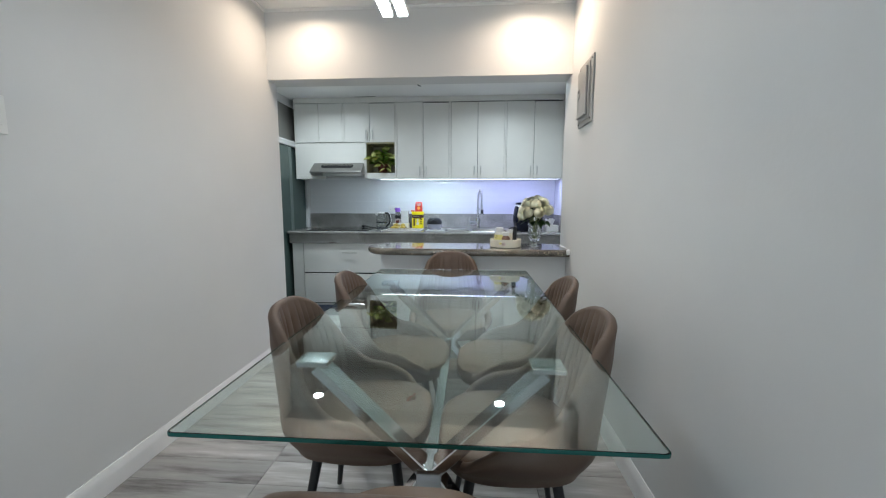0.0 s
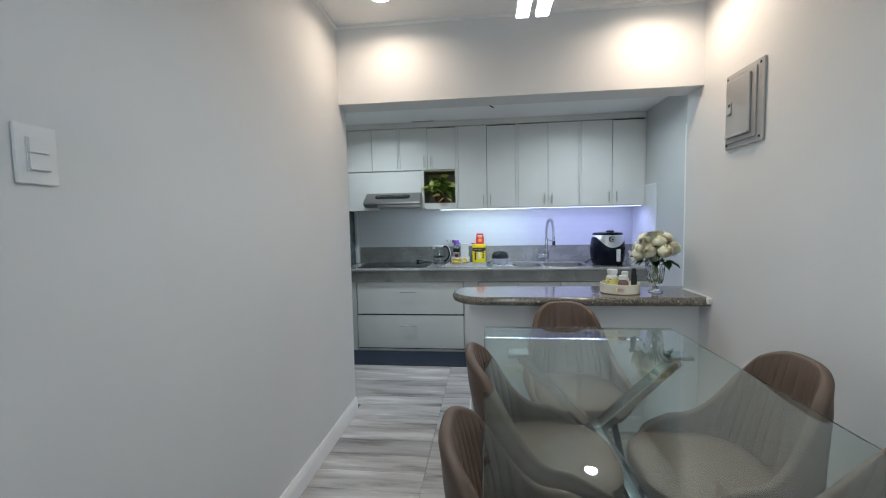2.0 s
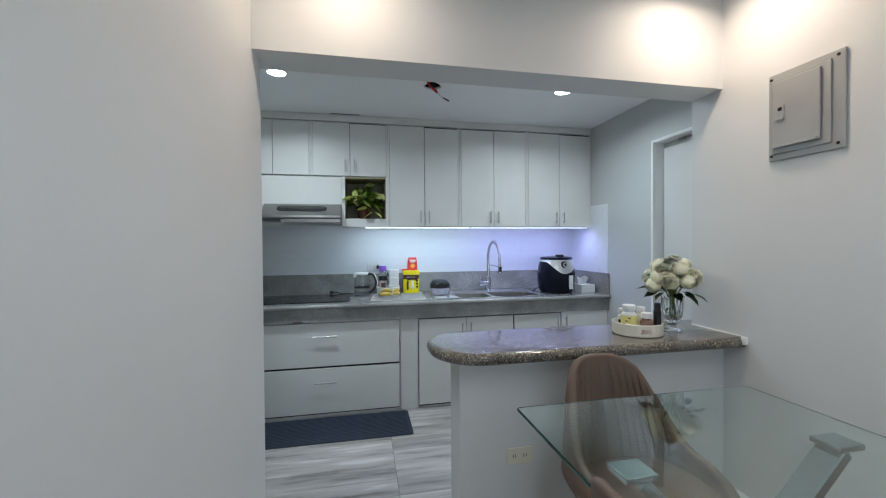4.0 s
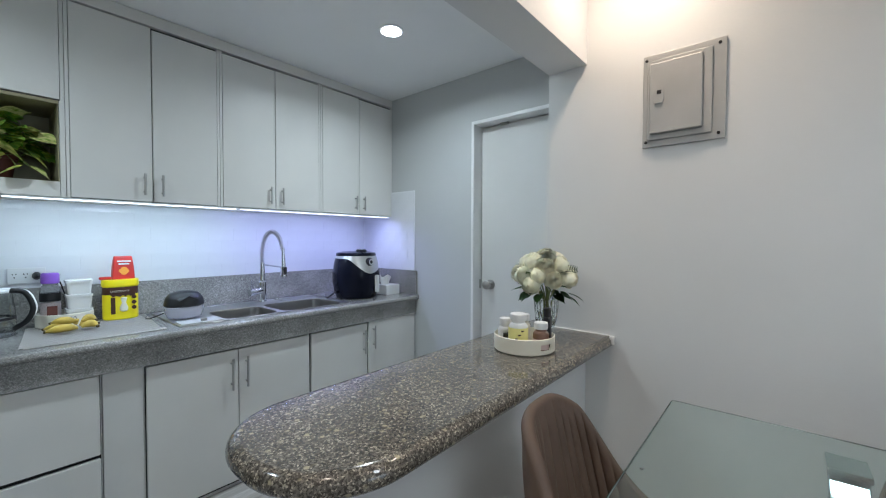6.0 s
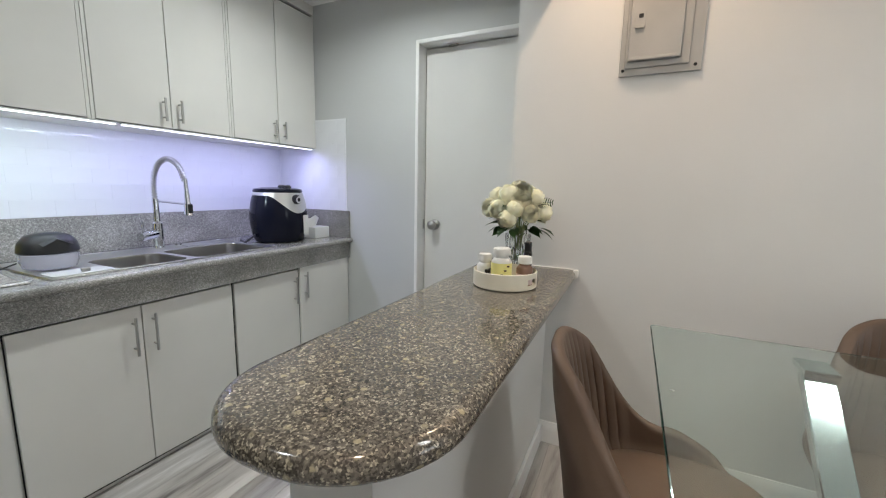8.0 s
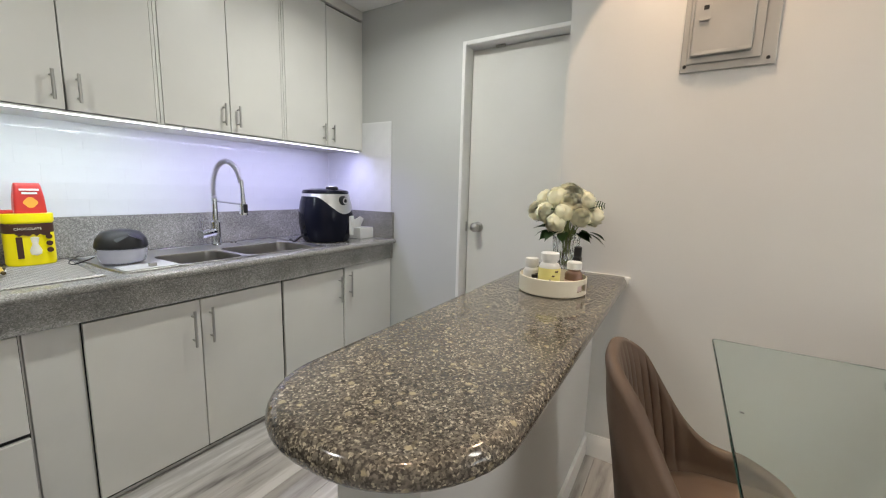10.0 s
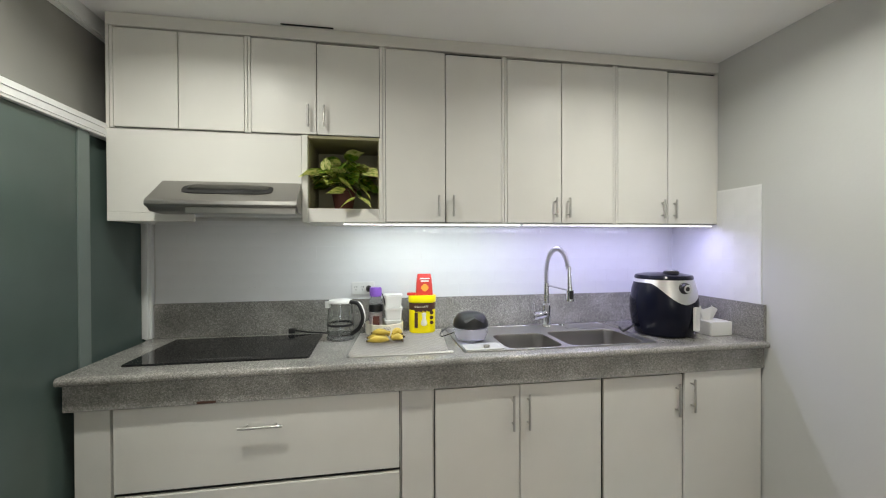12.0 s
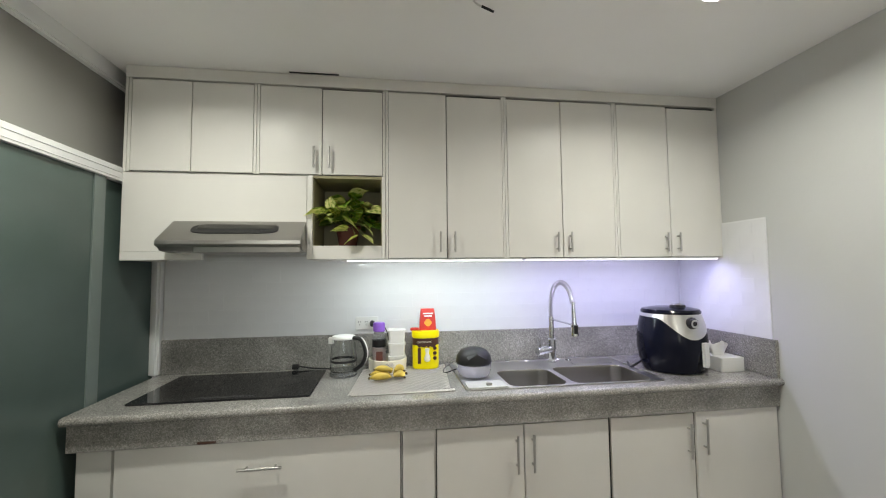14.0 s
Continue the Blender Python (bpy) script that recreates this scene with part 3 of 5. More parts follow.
ZU = 2.343
wall_unit(-2.771, -2.199, -2.494, 1.893, ZU, False)
wall_unit(-2.197, -1.575, -1.887, 1.893, ZU, True, (0.0, 0.006))
wall_unit(-1.573, -0.947, -1.258, 1.474, ZU, True, (0.0, 0.009))
wall_unit(-0.945, -0.312, -0.628, 1.474, ZU, True, (0.006, 0.004))
wall_unit(-0.310, XW - 0.002, 0.011, 1.474, ZU, True, (0.003, 0.010))
structure("trim", box(-2.785, XW - 0.001, YC - 0.004, YC + 0.03, ZU + 0.001, ZK - 0.001, 0.003), LACQUER, "white filler strip over the wall cabinets", "trim")
hp = thing("hood_cabinet", (-2.37, YC, 1.476), "white boxed panel behind the range hood", "cabinet")
part("panel", box(-2.785, -1.958, YC - 0.002, YC + 0.018, 1.5135, 1.886, 0.002), LACQUER, hp)
part("lower_panel", box(-2.785, -2.432, YC - 0.002, YC + 0.018, 1.474, 1.513, 0.002), LACQUER, hp)
part("side", box(-2.785, -2.765, YC + 0.019, YB - 0.002, 1.476, 1.886), CARCASS, hp)
part("bottom_board", box(-2.764, -1.958, YC + 0.019, YB - 0.002, 1.514, 1.530), CARCASS, hp)
part("end_strip", box(-2.785, -2.773, YC - 0.002, YB - 0.002, 1.888, ZU), LACQUER, hp)
# open niche
ni = thing("niche_shelf", (-1.765, YC, 1.474), "open niche with pale sides among the wall cabinets", "shelf")
part("side", box(-1.956, -1.930, YC - 0.006, YB - 0.002, 1.474, 1.891, 0.002), LACQUER, ni)
part("side", box(-1.592, -1.5745, YC - 0.004, YB - 0.002, 1.474, 1.891, 0.002), LACQUER, ni)
part("bottom", box(-1.929, -1.593, YC - 0.004, YB - 0.002, 1.474, 1.541, 0.002), LACQUER, ni)
# back, top and thin side sheets carry the niche's shade as colour
part("back", box(-1.929, -1.593, YB - 0.03, YB - 0.002, 1.541, 1.886), NICHE_SHADED, ni, "olive back board, the recess shade put into its colour")
part("top", box(-1.929, -1.593, YC + 0.002, YB - 0.031, 1.878, 1.891), NICHE_SHADED, ni)
part("shade_lining", box(-1.929, -1.925, YC + 0.01, YB - 0.031, 1.5415, 1.877), NICHE_SHADED, ni)
part("shade_lining", box(-1.597, -1.593, YC + 0.01, YB - 0.031, 1.5415, 1.877), NICHE_SHADED, ni)

# base cabinets
zt, zb = 0.728, 0.035
side = thing("side_cabinet", (-2.70, YD, 0), "white end panel of the base cabinets", "cabinet")
part("board", box(-2.755, -2.632, YD + 0.004, YB - 0.002, 0.0, zt, 0.002), CARCASS, side)
dr = thing("drawer_cabinet", (-2.06, YD, 0), "white base cabinet with two wide drawers", "cabinet")
part("body", box(-2.630, -1.503, YD + 0.020, YB - 0.002, 0.0, zt), CARCASS, dr)
# black sheet for the shadow between the drawer fronts
part("gap_shade", box(-2.626, -1.508, YD + 0.0165, YD + 0.0195, 0.02, zt - 0.004), GAP, dr, "black sheet for the shadow in the gaps")
for z0, z1, lean in ((0.392, zt - 0.004, 0.0), (zb, 0.376, 0.006)):
    d = part("drawer_front", box(-2.620, -1.512, YD - lean, YD + 0.016, z0, z1, 0.0025), LACQUER, dr)
    bow_handle(-2.075, YD - lean, z0 + (z1 - z0) * 0.70, 0.17, False, d)
col = thing("base_filler", (-1.43, YD, 0), "white filler post between base cabinets", "cabinet panel")
part("post", box(-1.501, -1.362, YD + 0.010, YB - 0.002, 0.0, zt, 0.002), CARCASS, col)
for x0, x1, s, up in ((-1.360, -0.549, -0.960, 0.0), (-0.547, XW - 0.003, -0.115, 0.022)):
    u = thing("base_cabinet", ((x0 + x1) / 2, YD, 0), "white base cabinet with two flush doors under the sink" if up == 0 else "white base cabinet with two uneven flush doors",
              "cabinet", "base cabinets under the worktop")
    part("body", box(x0, x1, YD + 0.020, YB - 0.002, 0.0, zt), CARCASS, u)
    # black sheet painted in for the shadow round the doors
    part("gap_shade", box(x0 + 0.004, x1 - 0.004, YD + 0.0165, YD + 0.0195, 0.015, zt - 0.003), GAP, u, "black sheet for the shadow in the gaps")
    for i, (a, b2) in enumerate(((x0 + 0.007, s - 0.002), (s + 0.002, x1 - 0.006))):
        top = zt - 0.008 + (up if i else 0)
        d = part("door", box(a, b2, YD - (0.012 if up and i else 0), YD + 0.016 - (0.012 if up and i else 0), 0.03, top, 0.0025), LACQUER, u)
        bow_handle(b2 - 0.035 if i == 0 else a + 0.035, YD - (0.012 if up and i else 0), top - 0.12, 0.16, True, d)

# worktop with bullnose, apron and upstands; cut out for the sink
SX0, SX1, SY0, SY1 = -1.215, -0.232, 1.468, 1.985
wt = thing("worktop", (-1.23, 1.7, 0.73), "speckled grey granite worktop with a deep apron and upstand", "worktop")


def slab(x0, x1, y0, y1):
    return box(x0, x1, y0, y1, CT - 0.034, CT)


nose = []
for i in range(9):
    a = radians(-90 + 180 * i / 8)
    nose.append((1.410 - 0.017 * math.cos(a), CT - 0.017 + 0.017 * math.sin(a)))
rings = [[(x, 1.425, CT - 0.034), *[(x, y, z) for y, z in nose], (x, 1.425, CT)] for x in (-2.783, XW - 0.001)]
part("nosing", loft(rings), GREY_GRANITE, wt)
s = slab(-2.783, XW - 0.001, 1.425, SY0 + 0.012)
part("slab", s, GREY_GRANITE, wt)
part("slab", slab(-2.783, SX0 + 0.012, SY0 + 0.012, YB - 0.002), GREY_GRANITE, wt)
part("slab", slab(SX1 - 0.012, XW - 0.001, SY0 + 0.012, YB - 0.002), GREY_GRANITE, wt)
part("slab", slab(SX0 + 0.012, SX1 - 0.012, SY1 - 0.012, YB - 0.002), GREY_GRANITE, wt)
part("apron", box(-2.775, XW - 0.001, 1.422, 1.440, 0.732, CT - 0.0345, 0.002), GREY_GRANITE, wt)
part("upstand", box(-2.772, XW - 0.022, YB - 0.022, YB - 0.0015, CT + 0.0005, 1.053, 0.002), GREY_GRANITE, wt)
part("upstand", box(XW - 0.021, XW - 0.001, 1.412, YB - 0.0015, CT + 0.0005, 1.053, 0.002), GREY_GRANITE, wt)
part("chip", box(-2.31, -2.24, 1.4205, 1.4218, 0.735, 0.745, 0.0005), DARK_BROWN, wt, "brown worn mark")

# ---------------------------------------------------------------- breakfast bar
BY0, BY1, BX0, BT = -0.134, 0.324, -1.499, 0.868
bar = thing("breakfast_bar", (-0.75, 0.08, 0), "breakfast bar with polished brown granite top on a white half wall", "counter")


def bar_outline(inset, z):
    pts = [(0.0 - 0.001, BY0 + inset, z)]
    pts += [(0.0 - 0.001, YW - 0.002, z), (0.0 - 0.001, YW + 0.004, z), (0.10, YW + 0.004, z), (0.10, BY1 - inset, z)]
    for r0, cy, a0 in ((0.195, BY1 - 0.195, 90), (0.225, BY0 + 0.225, 180)):
        cx, r = BX0 + r0, r0 - inset
        for i in range(13):
            a = radians(a0 + 90 * i / 12)
            pts.append((cx + r * math.cos(a), cy + r * math.sin(a), z))
    return pts


rings = []
for i in range(11):
    a = radians(-90 + 180 * i / 10)
    rings.append(bar_outline(0.026 * (1 - math.cos(a)), BT - 0.026 + 0.026 * math.sin(a)))
top = loft(rings, True, False, False)
join(top, loft([bar_outline(0.0262, BT - 0.0003)], True, False, True))
join(top, loft([bar_outline(0.0262, BT - 0.0517)], True, False, True))
part("granite_top", top, BROWN_GRANITE, bar, "polished speckled brown granite top")
part("half_wall", box(-1.380, -0.001, -0.012, 0.165, 0.0, BT - 0.053), WALL, bar, "white painted half wall")
skirt = bmesh.new()
box(-1.392, -0.017, -0.0275, -0.0125, 0, 0.095, 0.003, skirt)
part("skirting", skirt, TRIM, bar, "white skirting")
part("skirting", box(-1.396, -1.3805, -0.0275, 0.165, 0, 0.095, 0.003), TRIM, bar, "white skirting")
part("sealant", box(-0.026, -0.001, BY0 - 0.010, BY0 + 0.012, BT - 0.034, BT + 0.003, 0.006), SILICONE, bar, "rough white sealant blob")
part("sealant", tube([(-0.004, BY0 + 0.014, BT + 0.001), (-0.004, YW - 0.004, BT + 0.001)], 0.004, 6), SILICONE, bar, "white sealant bead")
ol = thing("wall_outlet", (-1.10, -0.013, 0.37), "cream double outlet plate on the half wall", "outlet")
part("plate", box(-1.165, -1.045, -0.019, -0.0125, 0.335, 0.405, 0.002), CREAM, ol)
for x in (-1.13, -1.08):
    for dx in (-0.006, 0.006):
        part("slot", box(x + dx - 0.0015, x + dx + 0.0015, -0.0196, -0.0188, 0.363, 0.377), BLACK, ol)

# ---------------------------------------------------------------- dining table
TX0, TX1, TY0, TY1, TT = -1.284, -0.346, -2.266, -0.427, 0.771
TCX = (TX0 + TX1) / 2
table = thing("dining_table", (TCX, (TY0 + TY1) / 2, 0), "rectangular clear glass dining table on crossed chrome legs", "table")
glass = part("glass_top", loft([rrect(TX0 + i, TX1 - i, TY0 + i, TY1 - i, 0.012, z) for i, z in ((0.002, TT - 0.009), (0, TT - 0.0075), (0, TT - 0.0015), (0.002, TT))]),
             TABLE_GLASS, table, "clear green-edged glass top", smooth=False)
glass.visible_shadow = False
edge = part("glass_edge", loft([rrect(TX0 - i, TX1 + i, TY0 - i, TY1 + i, 0.012, z) for i, z in ((0.0004, TT - 0.0086), (0.0012, TT - 0.0075), (0.0012, TT - 0.0015), (0.0004, TT - 0.0004))], True, False, False), TABLE_EDGE, table, "polished teal glass edge")
edge.visible_shadow = False
JZ = 0.44
for y in (-1.880, -0.818):
    for sx in (-1, 1):
        top_pt = (TCX + sx * 0.320, y, TT - 0.030)
        part("pad", box(TCX + sx * 0.325 - 0.045, TCX + sx * 0.325 + 0.045, y - 0.038, y + 0.038, TT - 0.026, TT - 0.0092, 0.003), CHROME, table, "chrome pad under the glass")
        part("leg", bar_between(top_pt, (TCX + sx * 0.012, y, JZ), 0.07, 0.032), CHROME, table, "polished chrome leg")
        part("leg", bar_between((TCX + sx * 0.012, y, JZ - 0.01), (TCX + sx * 0.30, y, 0.012), 0.07, 0.032), CHROME, table, "polished chrome leg")
    part("joint", box(TCX - 0.036, TCX + 0.036, y - 0.037, y + 0.037, JZ - 0.035, JZ + 0.02, 0.004), CHROME, table)
part("bumper", lathe(-0.836, -0.455, ((0.0045, TT + 0.0005), (0.0045, TT + 0.0015), (0.003, TT + 0.0025)), 16), CLEAR_PLASTIC, table, "clear stick-on bumper")
part("stretcher", box(TCX - 0.018, TCX + 0.018, -1.843, -0.855, JZ - 0.02, JZ + 0.012, 0.004), CHROME, table, "chrome stretcher")


# ---------------------------------------------------------------- dining chairs
def smooth01(t):
    t = max(0.0, min(1.0, t))
    return t * t * (3 - 2 * t)


def chair_height(phi):
    a = abs(phi)
    return 0.49 + 0.042 * max(0.0, 1 - (a / 46) ** 2) + 0.318 * (1 - smooth01((a - 44) / 59)) - 0.045 * smooth01((a - 96) / 24)


def shell_point(phi, v, off):
    """phi: degrees round the back, v: 0 below to 1 at the rim, off: thickness outward."""
    ztop = chair_height(phi)
    zz = 0.405 + (ztop - 0.405) * v
    k = max(0.0, (zz - 0.44) / 0.42)
    a = (0.197 - 0.040 * k ** 1.4 + 0.034 * (1 - min(1, k)) ** 2 + off) * (0.82 + 0.18 * smooth01((zz - 0.395) / 0.10))
    b = (0.215 + off) * (0.84 + 0.16 * smooth01((zz - 0.395) / 0.10))
    s, c = math.sin(radians(phi)), math.cos(radians(phi))
    x = a * math.copysign(abs(s) ** 0.72, s)
    y = -b * math.copysign(abs(c) ** 0.50, c) - 0.070 * k ** 1.2
    return Vector((x, y, zz))


chair = thing("dining_chair", (0, 0, 0), "brown faux-leather bucket chair with channelled back and black legs", "chair", "chairs round the table")
NP, NV = 288, 16
sh = bmesh.new()
inner, outer = [], []
for i in range(NP + 1):
    phi = -122 + 244 * i / NP
    chan = 0.0068 * abs(math.sin(math.pi * phi / 10.0)) ** 0.36 * (1 - smooth01((abs(phi) - 68) / 16))
    inner.append([sh.verts.new(shell_point(phi, j / NV, -chan * smooth01(j / NV * 5) * smooth01((1 - j / NV) * 9))) for j in range(NV + 1)])
    outer.append([sh.verts.new(shell_point(phi, j / NV, 0.038 * (0.80 + 0.20 * smooth01((1 - j / NV) * 4)))) for j in range(NV + 1)])
rimv = []
for i in range(NP + 1):
    p, q = inner[i][NV].co, outer[i][NV].co
    mid = (p + q) / 2
    rimv.append([sh.verts.new(mid + (p - mid) * math.cos(radians(a)) + Vector((0, 0, 0.014 * math.sin(radians(a))))) for a in (30, 60, 90, 120, 150)])
for i in range(NP):
    for j in range(NV):
        sh.faces.new((inner[i][j], inner[i + 1][j], inner[i + 1][j + 1], inner[i][j + 1]))
        sh.faces.new((outer[i][j], outer[i][j + 1], outer[i + 1][j + 1], outer[i + 1][j]))
    arc_a = [inner[i][NV], *rimv[i], outer[i][NV]]
    arc_b = [inner[i + 1][NV], *rimv[i + 1], outer[i + 1][NV]]
    for j in range(6):
        sh.faces.new((arc_a[j], arc_b[j], arc_b[j + 1], arc_a[j + 1]))
    sh.faces.new((inner[i][0], outer[i][0], outer[i + 1][0], inner[i + 1][0]))
for i in (0, NP):
    for j in range(NV):
        sh.faces.new((inner[i][j], inner[i][j + 1], outer[i][j + 1], outer[i][j]))
    sh.faces.new((inner[i][NV], *rimv[i], outer[i][NV]))
part("backrest", sh, LEATHER, chair, "channelled brown back with low wings")


def seat_ring(k, z):
    pts = []
    for i in range(48):
        a = 2 * math.pi * i / 48
        s, c = math.sin(a), math.cos(a)
        pts.append((0.226 * k * math.copysign(abs(s) ** 0.7, s), 0.012 + (0.225 * k) * math.copysign(abs(c) ** 0.7, c), z))
    return pts


part("seat", loft([seat_ring(k, z) for k, z in ((0.80, 0.385), (0.93, 0.392), (0.985, 0.41), (1.0, 0.435), (0.985, 0.458), (0.93, 0.470), (0.75, 0.476), (0.3, 0.478))]), LEATHER, chair, "padded brown seat")
part("underframe", box(-0.15, 0.15, -0.14, 0.15, 0.368, 0.386, 0.004), LEG, chair)
for sx in (-1, 1):
    for sy in (-1, 1):
        part("leg", tube([(sx * 0.135, sy * 0.13, 0.372), (sx * 0.205, sy * 0.19, 0.0)], 0.017, 12, taper=(1.0, 0.6)), LEG, chair, "black tapered leg")
CHAIRS = ((-1.070, -1.611, -90.8), (-1.040, -1.059, -89.6), (-0.566, -1.671, 90.4), (-0.526, -1.102, 88.2), (-0.828, -2.215, 0))
for x, y, a in CHAIRS:
    copy_thing(chair, pose(x, y, 0, 0, 0, a))
chair.matrix_basis = pose(-0.824, -0.496, 0, 0, 0, 182.5)

# ---------------------------------------------------------------- light strips under the wall cabinets
for x0, x1, m in ((-1.765, -0.86, STRIP_WHITE), (-0.84, 0.30, STRIP_BLUE)):
    st = thing("led_strip", ((x0 + x1) / 2, 1.709, 1.4735), "glowing light strip under the wall cabinets", "light strip", "strips under the cabinets")
    part("channel", box(x0, x1, 1.7015, 1.7175, 1.4665, 1.4735), ALU, st)
    part("diffuser", box(x0 + 0.002, x1 - 0.002, 1.7035, 1.7125, 1.4632, 1.466), m, st, "glowing diffuser")

# ---------------------------------------------------------------- dining wall fittings
pan = thing("electrical_panel", (0, -0.386, 1.866), "grey metal breaker panel set in the wall", "breaker panel")
PY = (-0.526, -0.241)
part("frame_plate", box(-0.012, -0.001, PY[0], PY[1], 1.678, 2.055, 0.004), PANEL, pan)
part("inner_plate", box(-0.019, -0.0121, PY[0] + 0.042, PY[1] - 0.018, 1.705, 2.030, 0.005), PANEL, pan)
pd = part("panel_door", box(-0.030, -0.0191, PY[0] + 0.072, PY[1] - 0.028, 1.728, 2.014, 0.007), PANEL, pan, "raised grey door")
part("sill", box(-0.036, -0.0301, PY[0] + 0.078, PY[1] - 0.036, 1.729, 1.742, 0.003), PANEL, pd)
part("latch_plate", box(-0.0335, -0.0301, -0.322, -0.286, 1.852, 1.905, 0.001), PANEL, pd)
part("latch_window", box(-0.0345, -0.0336, -0.314, -0.298, 1.884, 1.899), BLACK, pd)
part("latch_grip", box(-0.037, -0.0336, -0.320, -0.288, 1.847, 1.855, 0.001), PANEL, pd)
for y in (PY[0] + 0.022, PY[1] - 0.014):
    for z in (1.70, 2.035):
        part("screw", loft([[(x, y + r * math.cos(a), z + r * math.sin(a)) for a in [2 * math.pi * i / 12 for i in range(12)]] for r, x in ((0.006, -0.0121), (0.006, -0.0145), (0.003, -0.0155))]), BLACK, pan)

sw = thing("light_switch", (XL, -1.767, 1.484), "white double rocker light switch plate", "light switch")
part("plate", box(XL + 0.0005, XL + 0.009, -1.802, -1.723, 1.422, 1.545, 0.003), WHITE_PLASTIC, sw)
part("insert", box(XL + 0.0091, XL + 0.0125, -1.784, -1.741, 1.450, 1.518, 0.001), WHITE_PLASTIC, sw)
for z in (1.451, 1.486):
    part("rocker", box(XL + 0.0126, XL + 0.0175, -1.782, -1.743, z, z + 0.031, 0.0015), WHITE_PLASTIC, sw)

# ---------------------------------------------------------------- range hood
HX0, HX1 = -2.565, -1.955
hood = thing("range_hood", (-2.246, 1.56, 1.50), "brushed steel slim range hood with a slotted dark vent", "range hood")
prof = [(1.562, 1.532), (1.556, 1.540), (1.560, 1.556), (1.640, 1.618), (1.697, 1.658), (1.697, 1.506), (1.60, 1.512), (1.580, 1.528)]
rings = []
for x, inset in ((HX0, 0), (HX0 + 0.006, 0), (HX1 - 0.006, 0), (HX1, 0)):
    rings.append([(x, y, z) for y, z in prof])
body = loft(rings)
for v in body.verts:
    if v.co.z > 1.6:
        v.co.x += 0.006 if v.co.x < -2.3 else -0.006
part("body", body, HOOD_STEEL, hood)
part("underside", box(HX0 + 0.15, HX1 - 0.008, 1.574, 1.69, 1.502, 1.529, 0.003), BOWL_STEEL, hood, "steel filter box")


def on_slope(t):
    return Vector((0, 1.560 + (1.697 - 1.560) * t, 1.556 + (1.658 - 1.556) * t))


sl = (on_slope(1) - on_slope(0)).normalized()
nrm = Vector((0, -sl.z, sl.y))
vent = bmesh.new()
ring = []
for k in range(40):
    a = 2 * math.pi * k / 40
    u = 0.190 * math.copysign(abs(math.cos(a)) ** 0.35, math.cos(a))
    w = 0.039 * math.copysign(abs(math.sin(a)) ** 0.6, math.sin(a))
    ring.append(Vector((-2.262 + u, 0, 0)) + on_slope(0.56) + sl * w)
vt = part("vent", loft([[p + nrm * 0.0005 for p in ring], [p + nrm * 0.004 for p in ring]]), BLACK, hood, "dark oblong vent")
for k in range(32):
    x = -2.424 + 0.330 * k / 31
    c = Vector((x, 0, 0)) + on_slope(0.66) + nrm * 0.006
    part("slat", bar_between(c - sl * 0.021 + Vector((-0.004, 0, 0)), c + sl * 0.022 + Vector((0.004, 0, 0)), 0.0034, 0.003, bevel=0), HOOD_STEEL, vt)
for k in range(5):
    c = Vector((-2.19 + 0.02 * k, 0, 0)) + on_slope(0.44) + nrm * 0.0045
    part("button", box(c.x - 0.005, c.x + 0.005, c.y - 0.004, c.y + 0.004, c.z - 0.003, c.z + 0.003, 0.001), RING, vt)


# ---------------------------------------------------------------- pothos in the niche
def leaf_shape(length, width, curl, mat, rib=0.12):
    bm = bmesh.new()
    rows = []
    for i in range(9):
        t = i / 8
        w = width * (math.sin(math.pi * min(1, t * 0.9 + 0.12)) ** 0.8) * (1 - t ** 3) * 0.62 + 0.0005
        row = []
        for j in range(-2, 3):
            u = j / 2
            back = -0.12 * length * abs(u) * (1 if t < 0.2 else max(0, 1 - (t - 0.2) * 4))
            row.append(bm.verts.new((w * u, length * t + back, -curl * length * t * t + rib * w * abs(u) * 1.6)))
        rows.append(row)
    for a, b in zip(rows, rows[1:]):
        for j in range(4):
            bm.faces.new((a[j], a[j + 1], b[j + 1], b[j]))
    bmesh.ops.solidify(bm, geom=bm.faces[:], thickness=0.0007)
    return finish(bm, mat, True)


rng_p = random.Random(11)
plant = thing("potted_pothos", (-1.775, 1.86, 1.541), "trailing variegated pothos in a terracotta pot in the niche", "plant")
part("pot", lathe(-1.775, 1.86, ((0.045, 1.5415), (0.060, 1.632), (0.066, 1.632), (0.068, 1.655), (0.060, 1.655), (0.055, 1.63), (0.002, 1.628))), CLAY, plant, "reddish clay pot")
LEAF_A, LEAF_B = leaf_shape(0.082, 0.062, 0.25, LEAF), leaf_shape(0.092, 0.070, 0.20, LEAF_PALE)


def add_leaf(mesh, parent, base, p, aim, roll, size, stem=True):
    """A leaf at p whose tip points along aim, on a thin stem from base."""
    aim = Vector(aim).normalized()
    q = aim.to_track_quat("Y", "Z").to_matrix().to_4x4()
    ob = new("leaf", mesh)
    ob.matrix_basis = Matrix.Translation(Vector(p) - ORIGIN[parent]) @ q @ pose(0, 0, 0, 0, roll, 0) @ Matrix.Diagonal((size, size, size, 1))
    ob.parent = parent
    ORIGIN[ob] = ORIGIN[parent]
    if stem:
        mid_p = (Vector(base) + Vector(p)) / 2 + Vector((0, 0, 0.03))
        part("stem", tube(spline([base, mid_p, p], 5), 0.0016, 5), STEM, parent)


